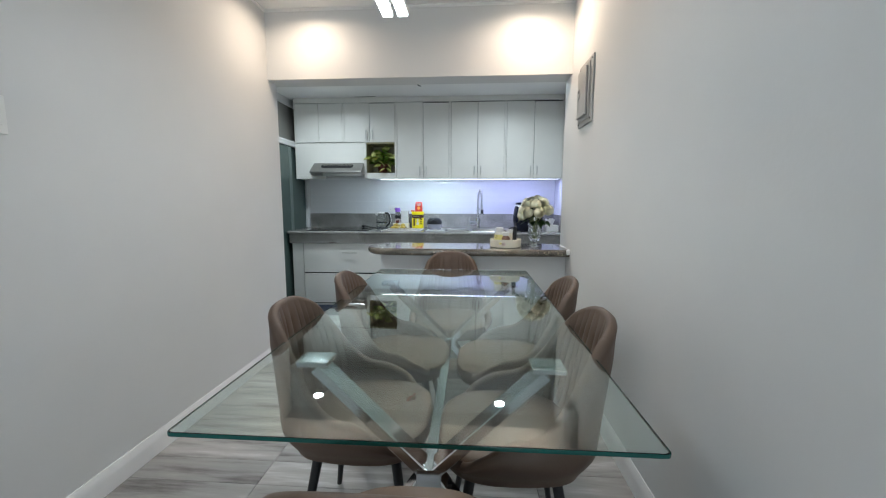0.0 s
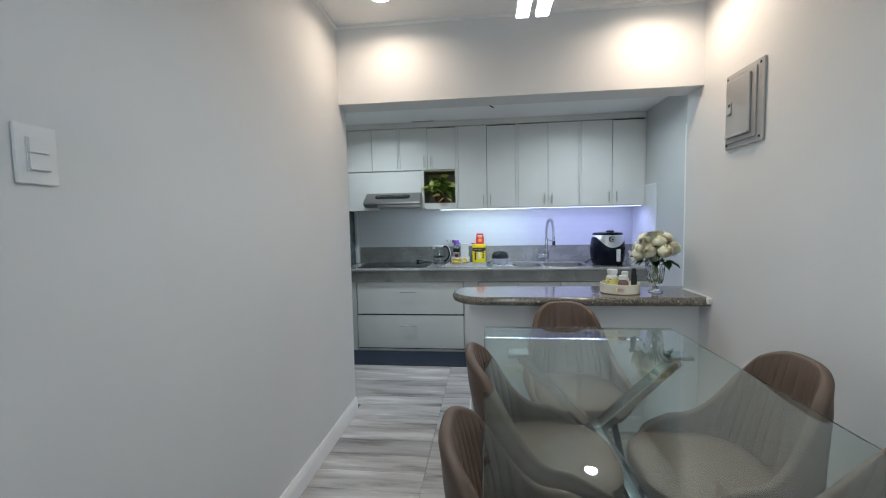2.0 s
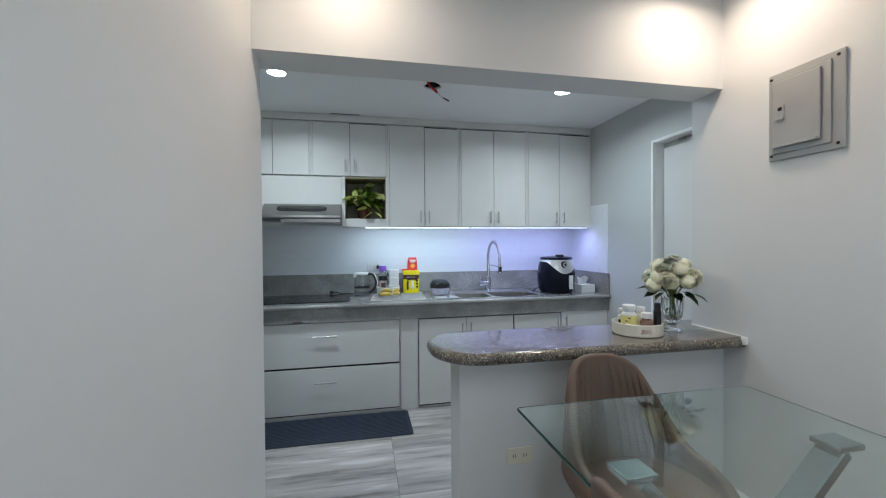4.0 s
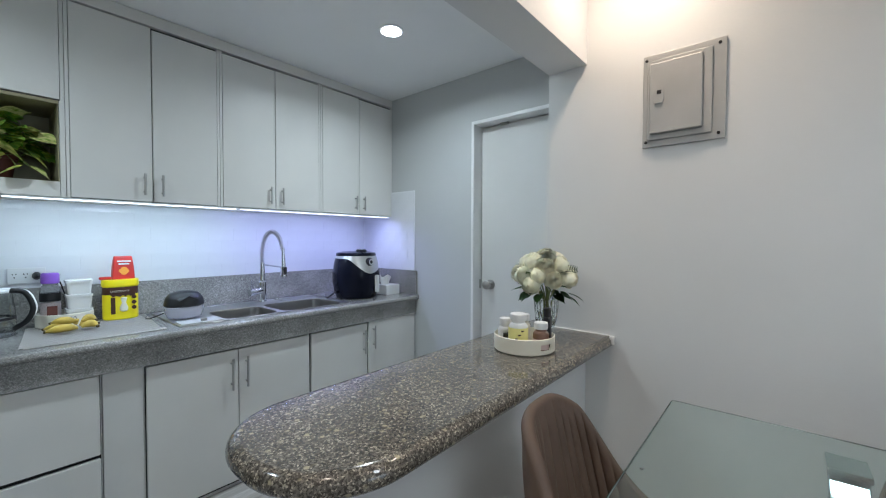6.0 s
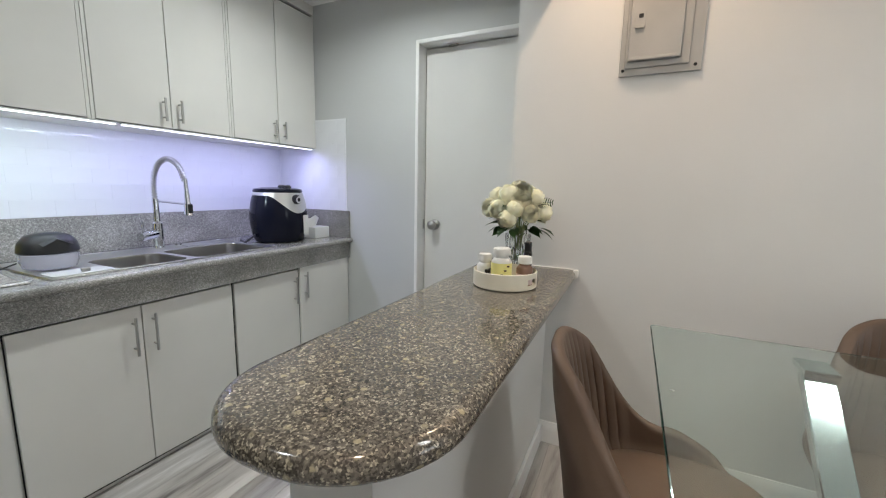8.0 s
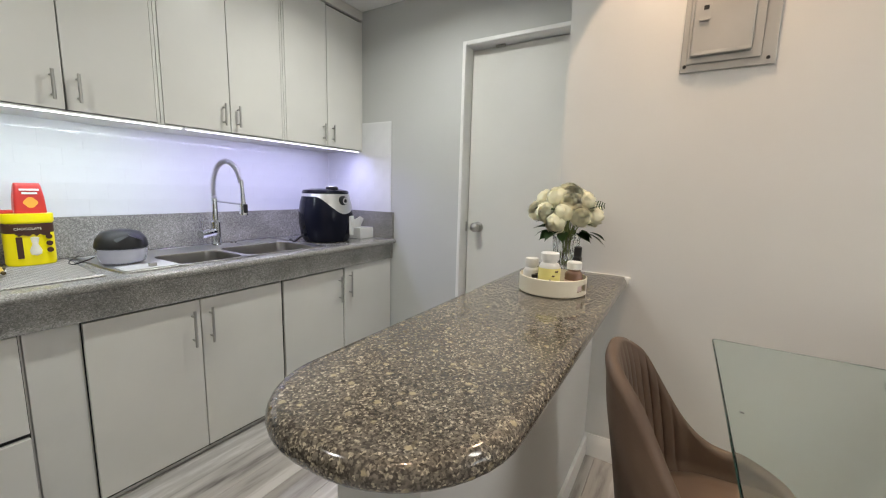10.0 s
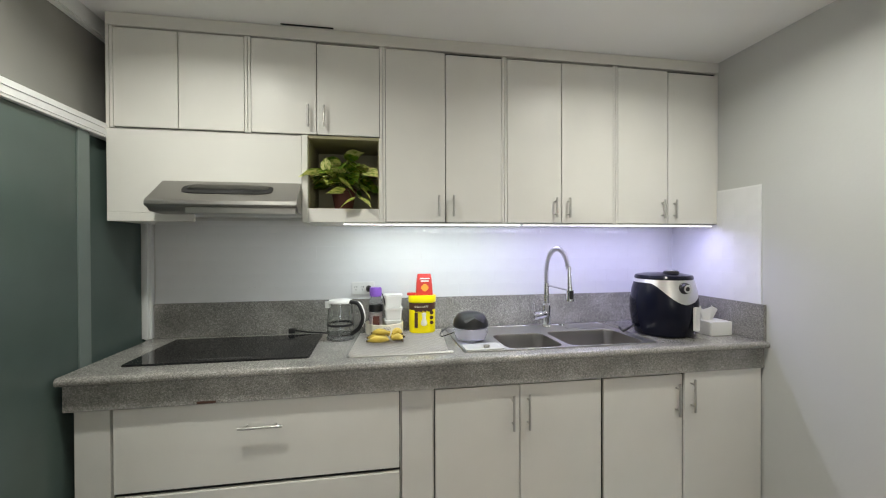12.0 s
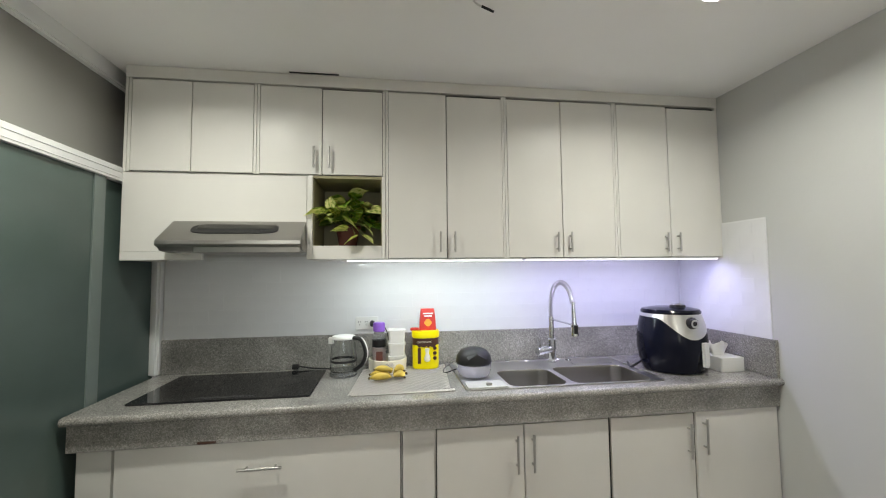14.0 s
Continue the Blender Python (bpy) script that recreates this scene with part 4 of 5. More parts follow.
for k in range(80):
    a = rng_p.uniform(0, 2 * math.pi)
    rad = rng_p.uniform(0.02, 0.13)
    p = Vector((-1.775 + rad * 1.08 * math.cos(a), 1.835 + rad * 1.0 * math.sin(a), 1.835 - 0.8 * rad - rng_p.uniform(0, 0.10)))
    p.y = min(p.y, 1.94)
    p.z = max(p.z, 1.66)
    p.x = min(max(p.x, -1.885), -1.64)
    aim = Vector((math.cos(a), math.sin(a) - 0.7, rng_p.uniform(-0.6, 0.5)))
    add_leaf(LEAF_A if rng_p.random() < 0.66 else LEAF_B, plant, (-1.775 + rng_p.uniform(-0.03, 0.03), 1.86, 1.63), p, aim, rng_p.uniform(-35, 35), rng_p.uniform(0.85, 1.2), k % 2 == 0)
for p, aim, roll, size in (((-1.885, 1.70, 1.712), (-1.0, -0.25, -0.12), 15, 1.0), ((-1.765, 1.69, 1.622), (-1.0, -0.3, 0.02), 20, 0.9), ((-1.775, 1.69, 1.672), (0.85, -0.3, -0.5), -20, 1.1),
                           ((-1.718, 1.68, 1.583), (-0.8, -0.3, -0.38), 10, 0.85), ((-1.675, 1.68, 1.635), (0.7, -0.35, -0.6), -15, 0.8), ((-1.682, 1.68, 1.590), (0.75, -0.35, -0.45), 5, 0.8),
                           ((-1.848, 1.72, 1.735), (0.05, -0.3, 1.0), 10, 0.65), ((-1.83, 1.71, 1.72), (0.3, -0.6, -0.3), 5, 0.7)):
    add_leaf(LEAF_B, plant, (-1.775, 1.85, 1.64), p, aim, roll, size)

# ---------------------------------------------------------------- cooktop
ck = thing("cooktop", (-2.30, 1.81, CT), "black ceramic glass cooktop set on the worktop", "cooktop")
part("glass", loft([rrect(-2.634 + i, -1.898 - i, 1.512 + i, 1.968 - i, 0.012, z) for i, z in ((0, CT + 0.0005), (0, CT + 0.005), (0.003, CT + 0.008))]), BLACK_GLASS, ck, smooth=False)
for cx, r in ((-2.45, 0.105), (-2.07, 0.090)):
    ringo = bmesh.new()
    n = 56
    a = [ringo.verts.new(p) for p in circle(cx, 1.77, CT + 0.0084, r, n)]
    b = [ringo.verts.new(p) for p in circle(cx, 1.77, CT + 0.0084, r - 0.003, n)]
    for i in range(n):
        ringo.faces.new((a[i], a[(i + 1) % n], b[(i + 1) % n], b[i]))
    part("burner_ring", ringo, RING, ck)
part("control_strip", box(-2.38, -2.14, 1.535, 1.560, CT + 0.0081, CT + 0.0085), RING, ck)
pl = thing("power_cord", (-2.03, 1.98, CT), "black power plug and cord lying on the worktop", "power cord")
part("plug", box(-2.085, -2.050, 1.985, 2.015, CT + 0.009, CT + 0.036, 0.006), BLACK, pl)
part("cord", tube(spline([(-2.05, 2.0, CT + 0.024), (-1.98, 1.99, CT + 0.014), (-1.91, 2.0, CT + 0.006), (-1.86, 1.97, CT + 0.006), (-1.80, 1.93, CT + 0.006)]), 0.0045, 8), BLACK, pl)

# ---------------------------------------------------------------- wall outlet with plug
wo = thing("wall_outlet", (-1.685, 2.05, 1.115), "white triple outlet plate on the tiled wall with a black plug", "outlet")
part("plate", box(-1.748, -1.620, YB - 0.0195, YB - 0.0105, 1.078, 1.152, 0.003), WHITE_PLASTIC, wo)
for x in (-1.725, -1.688):
    for dx, dz in ((-0.006, 0.008), (0.006, 0.008), (0, -0.008)):
        part("socket_hole", box(x + dx - 0.002, x + dx + 0.002, YB - 0.0203, YB - 0.0196, 1.115 + dz - 0.003, 1.115 + dz + 0.003), BLACK, wo)
plug = part("plug", loft([[(-1.652 + r * math.cos(a), y, 1.113 + r * 1.2 * math.sin(a)) for a in [2 * math.pi * i / 14 for i in range(14)]] for r, y in ((0.014, YB - 0.0197), (0.016, YB - 0.03), (0.010, YB - 0.052), (0.004, YB - 0.06))]), BLACK, wo, "black plug")
part("cord", tube(spline([(-1.652, YB - 0.058, 1.113), (-1.63, YB - 0.075, 1.108), (-1.58, YB - 0.05, 1.09), (-1.55, YB - 0.035, 1.0), (-1.50, YB - 0.03, 0.9)]), 0.003, 7), BLACK, plug)

# ---------------------------------------------------------------- things on the worktop
Z = CT + 0.001
kt = thing("electric_kettle", (-1.80, 1.86, CT), "clear glass electric kettle with black and white handle", "kettle")
kx, ky = -1.795, 1.86
part("base", lathe(kx, ky, ((0.070, Z), (0.072, Z + 0.006), (0.069, Z + 0.018), (0.060, Z + 0.026))), SMOKE, kt, "smoky clear base")
part("jug", lathe(kx, ky, ((0.066, Z + 0.027), (0.070, Z + 0.05), (0.066, Z + 0.12), (0.058, Z + 0.188), (0.056, Z + 0.188), (0.064, Z + 0.12), (0.068, Z + 0.05), (0.064, Z + 0.029)), cap_start=True, cap_end=True), CLEAR, kt, "clear glass jug")
part("band", lathe(kx, ky, ((0.0712, Z + 0.074), (0.0705, Z + 0.082), (0.0690, Z + 0.084), (0.0690, Z + 0.072)), cap_start=False, cap_end=False), BLACK, kt)
part("lid", lathe(kx, ky, ((0.060, Z + 0.189), (0.062, Z + 0.196), (0.058, Z + 0.204), (0.02, Z + 0.207))), WHITE_PLASTIC, kt, "white lid")
part("spout", loft([[(kx - 0.055 - dx, ky + w * s, Z + z) for s, z in ((-1, 0.165), (1, 0.165), (1, 0.196), (-1, 0.196))] for dx, w in ((0, 0.022), (0.022, 0.008))]), WHITE_PLASTIC, kt)
hd = spline([(kx + 0.052, ky - 0.03, Z + 0.197), (kx + 0.095, ky - 0.045, Z + 0.185), (kx + 0.118, ky - 0.055, Z + 0.12), (kx + 0.100, ky - 0.05, Z + 0.065), (kx + 0.060, ky - 0.03, Z + 0.03)])
part("handle", tube(hd, 0.011, 10), BLACK, kt, "black handle")
part("handle_shell", tube([p + Vector((0.008, -0.002, 0.003)) for p in hd], 0.0055, 10), WHITE_PLASTIC, kt, "white handle back")

mt = thing("place_mat", (-1.50, 1.72, CT), "folded grey woven place mat on the worktop", "place mat")
mesh_mat = bmesh.new()
nx, ny = 46, 44
grid = [[mesh_mat.verts.new((-1.728 + 0.455 * i / nx + 0.04 * (j / ny - 0.2), 1.480 + 0.465 * j / ny + 0.03 * i / nx, Z + 0.0055 + 0.0012 * ((i + j) % 2))) for j in range(ny + 1)] for i in range(nx + 1)]
for i in range(nx):
    for j in range(ny):
        mesh_mat.faces.new((grid[i][j], grid[i + 1][j], grid[i + 1][j + 1], grid[i][j + 1]))
bmesh.ops.solidify(mesh_mat, geom=mesh_mat.faces[:], thickness=0.004)
part("weave", mesh_mat, MAT_WEAVE, mt, smooth=False)
part("fold", box(-1.724, -1.262, 1.479, 1.512, Z, Z + 0.0045, 0.002), MAT_WEAVE, mt)

tr = thing("round_tray", (-1.565, 1.945, CT), "white round caddy tray with containers", "tray")
Z2 = CT + 0.0085
part("bowl", lathe(-1.565, 1.925, ((0.098, Z2), (0.103, Z2 + 0.004), (0.104, Z2 + 0.060), (0.100, Z2 + 0.062), (0.098, Z2 + 0.006), (0.002, Z2 + 0.005)), 40), CREAM, tr)
part("front_label", box(-1.575, -1.535, 1.8195, 1.8215, Z2 + 0.035, Z2 + 0.050), MAT_WEAVE, tr)
bt = thing("drinking_bottle", (-1.612, 1.955, CT), "clear drinking bottle with purple cap and dark band", "bottle")
part("body", lathe(-1.612, 1.955, ((0.034, Z2 + 0.0065), (0.037, Z2 + 0.02), (0.037, Z2 + 0.165), (0.030, Z2 + 0.19), (0.026, Z2 + 0.20))), CLEAR_PLASTIC, bt)
part("contents", lathe(-1.612, 1.955, ((0.031, Z2 + 0.009), (0.034, Z2 + 0.02), (0.034, Z2 + 0.11), (0.02, Z2 + 0.112))), PINK, bt, "pinkish contents")
part("cap", lathe(-1.612, 1.955, ((0.031, Z2 + 0.2005), (0.033, Z2 + 0.205), (0.033, Z2 + 0.243), (0.028, Z2 + 0.250))), PURPLE, bt, "purple screw cap")
part("band", lathe(-1.612, 1.955, ((0.0385, Z2 + 0.118), (0.0385, Z2 + 0.155), (0.0375, Z2 + 0.156), (0.0375, Z2 + 0.117)), cap_start=False, cap_end=False), BLACK, bt, "dark rubber band")
part("print", box(-1.628, -1.592, 1.9155, 1.9172, Z2 + 0.045, Z2 + 0.095), CLAY, bt, "small brownish print")
for cx, cy, w, h, n in ((-1.516, 1.925, 0.046, 0.068, 3),):
    for k in range(n):
        fc = thing("food_container", (cx, cy, Z2 + 0.0065 + h * k), "translucent white stacking food container", "container", "containers in the caddy")
        z0 = Z2 + 0.0065 + (h + 0.001) * k
        part("tub", loft([rrect(cx - w + i, cx + w - i, cy - w + i, cy + w - i, 0.012, z) for i, z in ((0.004, z0), (0.0, z0 + h * 0.82))]), TUB, fc)
        part("lid", loft([rrect(cx - w - 0.003, cx + w + 0.003, cy - w - 0.003, cy + w + 0.003, 0.013, z) for z in (z0 + h * 0.825, z0 + h)]), TUB, fc)

cn = thing("drink_canister", (-1.355, 1.905, CT), "yellow chocolate drink canister with a brown label band", "canister")
cx, cy = -1.355, 1.925


def can_ring(k, z):
    return [(cx + (0.073 * k) * math.copysign(abs(math.cos(a)) ** 0.8, math.cos(a)), cy + (0.055 * k) * math.copysign(abs(math.sin(a)) ** 0.8, math.sin(a)), z) for a in [2 * math.pi * i / 40 for i in range(40)]]


part("tub", loft([can_ring(k, Z2 + z) for k, z in ((0.95, 0.0), (1.0, 0.006), (1.0, 0.165), (0.985, 0.17))]), YELLOW, cn)
part("lid", loft([can_ring(k, Z2 + z) for k, z in ((1.04, 0.1705), (1.05, 0.173), (1.05, 0.20), (1.02, 0.204))]), YELLOW, cn, "yellow lid")
part("label_band", loft([can_ring(1.006, Z2 + z) for z in (0.128, 0.166)], True, False, False), DARK_BROWN, cn, "brown band")
part("drip", loft([[(cx - 0.05 + 0.1 * i / 10, cy - 0.0585, Z2 + 0.128 - 0.012 * abs(math.sin(i * 1.3))) for i in range(11)], [(cx - 0.05 + 0.1 * i / 10, cy - 0.0585, Z2 + 0.131) for i in range(11)]], False, False, False), DARK_BROWN, cn)
part("name_bar", box(cx - 0.048, cx - 0.030, cy - 0.0555, cy - 0.050, Z2 + 0.03, Z2 + 0.115, 0.002), DARK_BROWN, cn, "dark upright wordmark bar")
part("picture", lathe(cx + 0.004, cy - 0.046, ((0.002, Z2 + 0.035), (0.018, Z2 + 0.045), (0.020, Z2 + 0.06), (0.012, Z2 + 0.085), (0.016, Z2 + 0.11), (0.002, Z2 + 0.118)), 16), CREAM, cn, "pale brown picture patch")
for k in range(3):
    zz = Z2 + 0.058 + 0.027 * k
    part("badge", loft([[(cx + 0.046 + r * math.cos(a), cy - 0.052 - d, zz + r * math.sin(a)) for a in [2 * math.pi * i / 16 for i in range(16)]] for r, d in ((0.010, 0), (0.010, 0.003))]), DARK_BROWN, cn)
word = bpy.data.curves.new("word", "FONT")
word.body, word.size, word.extrude, word.align_x = "CHOCOLATE", 0.013, 0.0006, "CENTER"
wob = new("word_label", word)
dg = bpy.context.evaluated_depsgraph_get()
me_w = bpy.data.meshes.new_from_object(wob.evaluated_get(dg))
bpy.data.objects.remove(wob)
me_w.materials.clear()
me_w.materials.append(CREAM)
wl = new("lettering", me_w)
wl.matrix_basis = pose(cx - 0.012 - ORIGIN[cn].x, cy - 0.0580 - ORIGIN[cn].y, Z2 + 0.142 - ORIGIN[cn].z, 90, 0, 0)
wl.parent = cn
tagged(wl, "cream lettering")

rp = thing("snack_pack", (-1.345, 1.925, Z2 + 0.205), "red snack pack standing on the yellow canister", "snack pack")
zr = Z2 + 0.205
part("pouch", loft([rrect(-1.390 + i, -1.296 - i, 1.905 + d, 1.95 - d, 0.008, z) for i, d, z in ((0.0, 0.0, zr), (0.003, 0.0, zr + 0.06), (0.008, 0.006, zr + 0.105), (0.010, 0.016, zr + 0.118))]), RED, rp)
part("print", loft([[(-1.342 + 0.019 * math.cos(a) * (1 + 0.15 * math.cos(4 * a)), 1.9065 - d, zr + 0.042 + 0.021 * math.sin(a)) for a in [2 * math.pi * i / 24 for i in range(24)]] for d in (0, 0.003)]), ORANGE, rp, "orange bread picture")
for k, w in ((0, 0.022), (1, 0.028)):
    part("print_line", box(-1.342 - w, -1.342 + w, 1.9035, 1.9065, zr + 0.075 + 0.014 * k, zr + 0.082 + 0.014 * k), LABEL, rp, "pale line of print")
part("corner_fold", box(-1.44, -1.392, 1.905, 1.935, zr + 0.0, zr + 0.014, 0.004), RED, rp)

bn = thing("banana_bunch", (-1.555, 1.72, CT), "small bunch of short yellow bananas", "bananas")
for k, (dx, dy, dz, a, ln) in enumerate(((-0.02, 0.012, 0.018, 172, 0.095), (-0.015, -0.030, 0.017, 186, 0.10), (0.0, -0.028, 0.019, -24, 0.055), (-0.01, 0.0, 0.042, 164, 0.085), (0.0, 0.004, 0.022, 6, 0.06), (0.005, -0.01, 0.042, -10, 0.045))):
    pts = []
    for i in range(9):
        t = i / 8
        q = Vector((ln * t, 0.018 * math.sin(math.pi * t), 0.010 * math.sin(math.pi * t)))
        pts.append(pose(0, 0, 0, 0, 0, a) @ q + Vector((-1.535 + dx, 1.715 + dy, Z2 + dz)))
    b = part("banana", tube(pts, 0.0165, 10, taper=(0.35, 0.62, 0.88, 1.0, 1.0, 0.97, 0.85, 0.6, 0.25)), BANANA, bn)
    part("tip", tube([pts[-1], pts[-1] + (pts[-1] - pts[-2]).normalized() * 0.008], 0.0060, 8), BANANA_TIP, b)
part("stalk", tube([(-1.552, 1.715, Z2 + 0.03), (-1.545, 1.725, Z2 + 0.05)], 0.008, 8), BANANA, bn)

# sink with drainboard
sink = thing("double_sink", (-0.70, 1.76, CT), "stainless double bowl sink set in the granite worktop", "sink")
bowl_a = (-1.000, -0.714, 1.487, 1.778)
bowl_b = (-0.684, -0.282, 1.484, 1.798)
holes = [rrect(*b, 0.05, 0) for b in (bowl_a, bowl_b)]
part("deck", plate(rrect(SX0, SX1, SY0, SY1, 0.02, 0), holes, CT + 0.005, CT + 0.0015), BRUSHED, sink, "brushed rim", smooth=False)
part("rim", tube([Vector((p[0], p[1], CT + 0.004)) for p in rrect(SX0 + 0.002, SX1 - 0.002, SY0 + 0.002, SY1 - 0.002, 0.02, 0)] + [Vector((SX1 - 0.002, SY1 - 0.022, CT + 0.004))], 0.0028, 6), BOWL_STEEL, sink)
for b in (bowl_a, bowl_b):
    w = part("bowl", loft([rrect(b[0] + i, b[1] - i, b[2] + i, b[3] - i, max(0.012, 0.05 - i * 0.3), z) for i, z in ((0, CT + 0.0048), (0.003, CT - 0.002), (0.006, CT - 0.13), (0.02, CT - 0.158), (0.05, CT - 0.165))], True, False, True), BOWL_STEEL, sink, "deep steel bowl")
    part("drain", lathe((b[0] + b[1]) / 2, (b[2] + b[3]) / 2, ((0.04, CT - 0.1645), (0.04, CT - 0.161), (0.02, CT - 0.163))), CHROME, w)
part("overflow_bar", box(-0.52, -0.29, 1.835, 1.885, CT + 0.0055, CT + 0.010, 0.002), BRUSHED, sink)
part("tap_hole_cover", lathe(-0.50, 1.955, ((0.018, CT + 0.0055), (0.017, CT + 0.012), (0.008, CT + 0.014)), 20), CHROME, sink)

# spring faucet
fa = thing("spring_faucet", (-0.60, 1.955, CT), "chrome pull-down faucet with a coiled spring neck", "faucet")
fx, fy, fz = -0.612, 1.928, CT + 0.0055
part("column", lathe(fx, fy, ((0.026, fz), (0.026, fz + 0.006), (0.0245, fz + 0.012), (0.0245, fz + 0.13), (0.015, fz + 0.14), (0.015, fz + 0.255), (0.012, fz + 0.262)), 24), CHROME, fa)
path = spline([(fx, fy, fz + 0.262), (fx, fy, fz + 0.35), (fx + 0.008, fy - 0.030, fz + 0.43), (fx + 0.022, fy - 0.095, fz + 0.465), (fx + 0.037, fy - 0.160, fz + 0.43), (fx + 0.044, fy - 0.194, fz + 0.35)], 10)
part("hose", tube(path, 0.007, 8), NICKEL, fa, "grey inner hose")
turns = 30
coil = []
N = turns * 9
for i in range(N + 1):
    t = i / N * (len(path) - 1)
    k = min(int(t), len(path) - 2)
    p = path[k].lerp(path[k + 1], t - k)
    d = (path[k + 1] - path[k]).normalized()
    s1 = d.cross(Vector((0.6, 0.8, 0))).normalized()
    s2 = d.cross(s1)
    a = 2 * math.pi * turns * i / N
    coil.append(p + 0.0125 * (s1 * math.cos(a) + s2 * math.sin(a)))
part("spring", tube(coil, 0.0030, 6), NICKEL, fa, "coiled chrome spring")
hx, hy = fx + 0.046, fy - 0.200
hp0 = Vector((hx - 0.004, hy + 0.002, fz + 0.362))
sp = part("spray_head", tube([hp0, hp0 + Vector((0.002, -0.003, -0.11)), hp0 + Vector((0.003, -0.004, -0.175)), hp0 + Vector((0.003, -0.004, -0.184))], 0.019, 16, taper=(0.5, 0.7, 1.15, 1.1)), CHROME, fa, "chrome spray head")
part("trigger", box(hx - 0.012, hx + 0.010, hy - 0.026, hy - 0.012, fz + 0.190, fz + 0.238, 0.004), BLACK, sp)
part("holder_arm", tube([(fx, fy, fz + 0.248), (hx, hy, fz + 0.236)], 0.005, 14), CHROME, fa)
part("holder_ring", lathe(hx, hy, ((0.020, fz + 0.224), (0.020, fz + 0.238), (0.017, fz + 0.238), (0.017, fz + 0.224)), 20), CHROME, fa)
lv = part("mixer", tube([(fx - 0.012, fy - 0.004, fz + 0.075), (fx - 0.100, fy - 0.030, fz + 0.068)], 0.023, 18), CHROME, fa, "chrome mixer barrel")
part("lever", tube([(fx - 0.082, fy - 0.026, fz + 0.085), (fx - 0.086, fy - 0.028, fz + 0.145)], 0.0045, 12), CHROME, lv)

# humidifier and drip tray
dt = thing("drip_tray", (-1.11, 1.515, CT), "flat pale grey plastic tray with a grey clip", "tray")
part("tray", loft([rrect(-1.203 + i, -1.012 - i, 1.482 + i, 1.590 - i, 0.015, z) for i, z in ((0, CT + 0.0055), (0, CT + 0.010), (0.004, CT + 0.012))]), TRAY_GREY, dt)
part("clip", box(-1.115, -1.088, 1.496, 1.512, CT + 0.0125, CT + 0.026, 0.003), NICKEL, dt, "grey clip")
hu = thing("air_purifier", (-1.128, 1.708, CT), "small round air purifier with black lid and clear tank", "air purifier")
hx2, hy2, hz = -1.128, 1.708, CT + 0.0055
part("tank", lathe(hx2, hy2, ((0.055, hz), (0.078, hz + 0.008), (0.088, hz + 0.035), (0.088, hz + 0.062), (0.084, hz + 0.066)), 36), WATER, hu, "clear bluish water tank")
part("lid", lathe(hx2, hy2, ((0.089, hz + 0.0665), (0.092, hz + 0.072), (0.086, hz + 0.105), (0.066, hz + 0.132), (0.035, hz + 0.142), (0.002, hz + 0.143)), 36), BLACK, hu, "black domed lid")
part("crest", loft([[(hx2 - 0.05, hy2 - 0.072, hz + 0.108), (hx2, hy2 - 0.055, hz + 0.134), (hx2 + 0.05, hy2 - 0.072, hz + 0.108)], [(hx2 - 0.045, hy2 - 0.085, hz + 0.098), (hx2, hy2 - 0.083, hz + 0.122), (hx2 + 0.045, hy2 - 0.085, hz + 0.098)]], False, False, False), BLACK, hu)
part("cord", tube(spline([(hx2 - 0.085, hy2 + 0.03, hz + 0.03), (hx2 - 0.14, hy2 + 0.07, hz + 0.004), (hx2 - 0.13, hy2 + 0.16, hz + 0.004), (hx2 - 0.06, hy2 + 0.30, hz + 0.004)]), 0.0028, 7), BLACK, hu)

# air fryer
af = thing("air_fryer", (-0.040, 1.672, CT), "glossy black air fryer with silver band and dial", "air fryer")
ax, ay, az = -0.040, 1.672, CT + 0.001
prof = ((0.122, 0.0), (0.142, 0.006), (0.158, 0.05), (0.169, 0.12), (0.169, 0.18), (0.158, 0.25), (0.142, 0.305))
part("body", lathe(ax, ay, tuple((r, az + z) for r, z in prof), 56), GLOSS_BLACK, af)


def prof_r(z):
    for (r0, z0), (r1, z1) in zip(prof, prof[1:]):
        if z0 <= z <= z1:
            return r0 + (r1 - r0) * (z - z0) / (z1 - z0)
    return prof[-1][0]


FA = radians(269)
bandm = bmesh.new()
rows = []
for i in range(61):
    a = FA + radians(-150 + 300 * i / 60)
    w = abs(-150 + 300 * i / 60) / 150
    low = 0.285 - 0.105 * (1 - smooth01(w * (2.3 if i < 30 else 1.5)))
    rows.append([(ax + (prof_r(z) + 0.0025) * math.cos(a), ay + (prof_r(z) + 0.0025) * math.sin(a), az + z) for z in [low + (0.303 - low) * k / 6 for k in range(7)]])
part("silver_band", loft(rows, False, False, False, bandm), BRUSHED, af, "silver control band")
part("lid", lathe(ax, ay, ((0.144, az + 0.3055), (0.146, az + 0.312), (0.138, az + 0.324), (0.09, az + 0.333), (0.002, az + 0.335)), 56), GLOSS_BLACK, af, "glossy black lid")
tv = part("top_vent", lathe(ax + 0.012, ay - 0.045, ((0.040, az + 0.328), (0.038, az + 0.343), (0.030, az + 0.349), (0.002, az + 0.350)), 32), BLACK, af)
part("vent_ring", lathe(ax + 0.012, ay - 0.045, ((0.034, az + 0.3475), (0.032, az + 0.3515), (0.024, az + 0.3515), (0.022, az + 0.3503)), 32, cap_start=False, cap_end=False), CHROME, tv, "chrome ring")
fd = Vector((math.cos(FA), math.sin(FA), 0))
sd = Vector((-fd.y, fd.x, 0))
c0 = Vector((ax, ay, az + 0.262)) + fd * 0.150
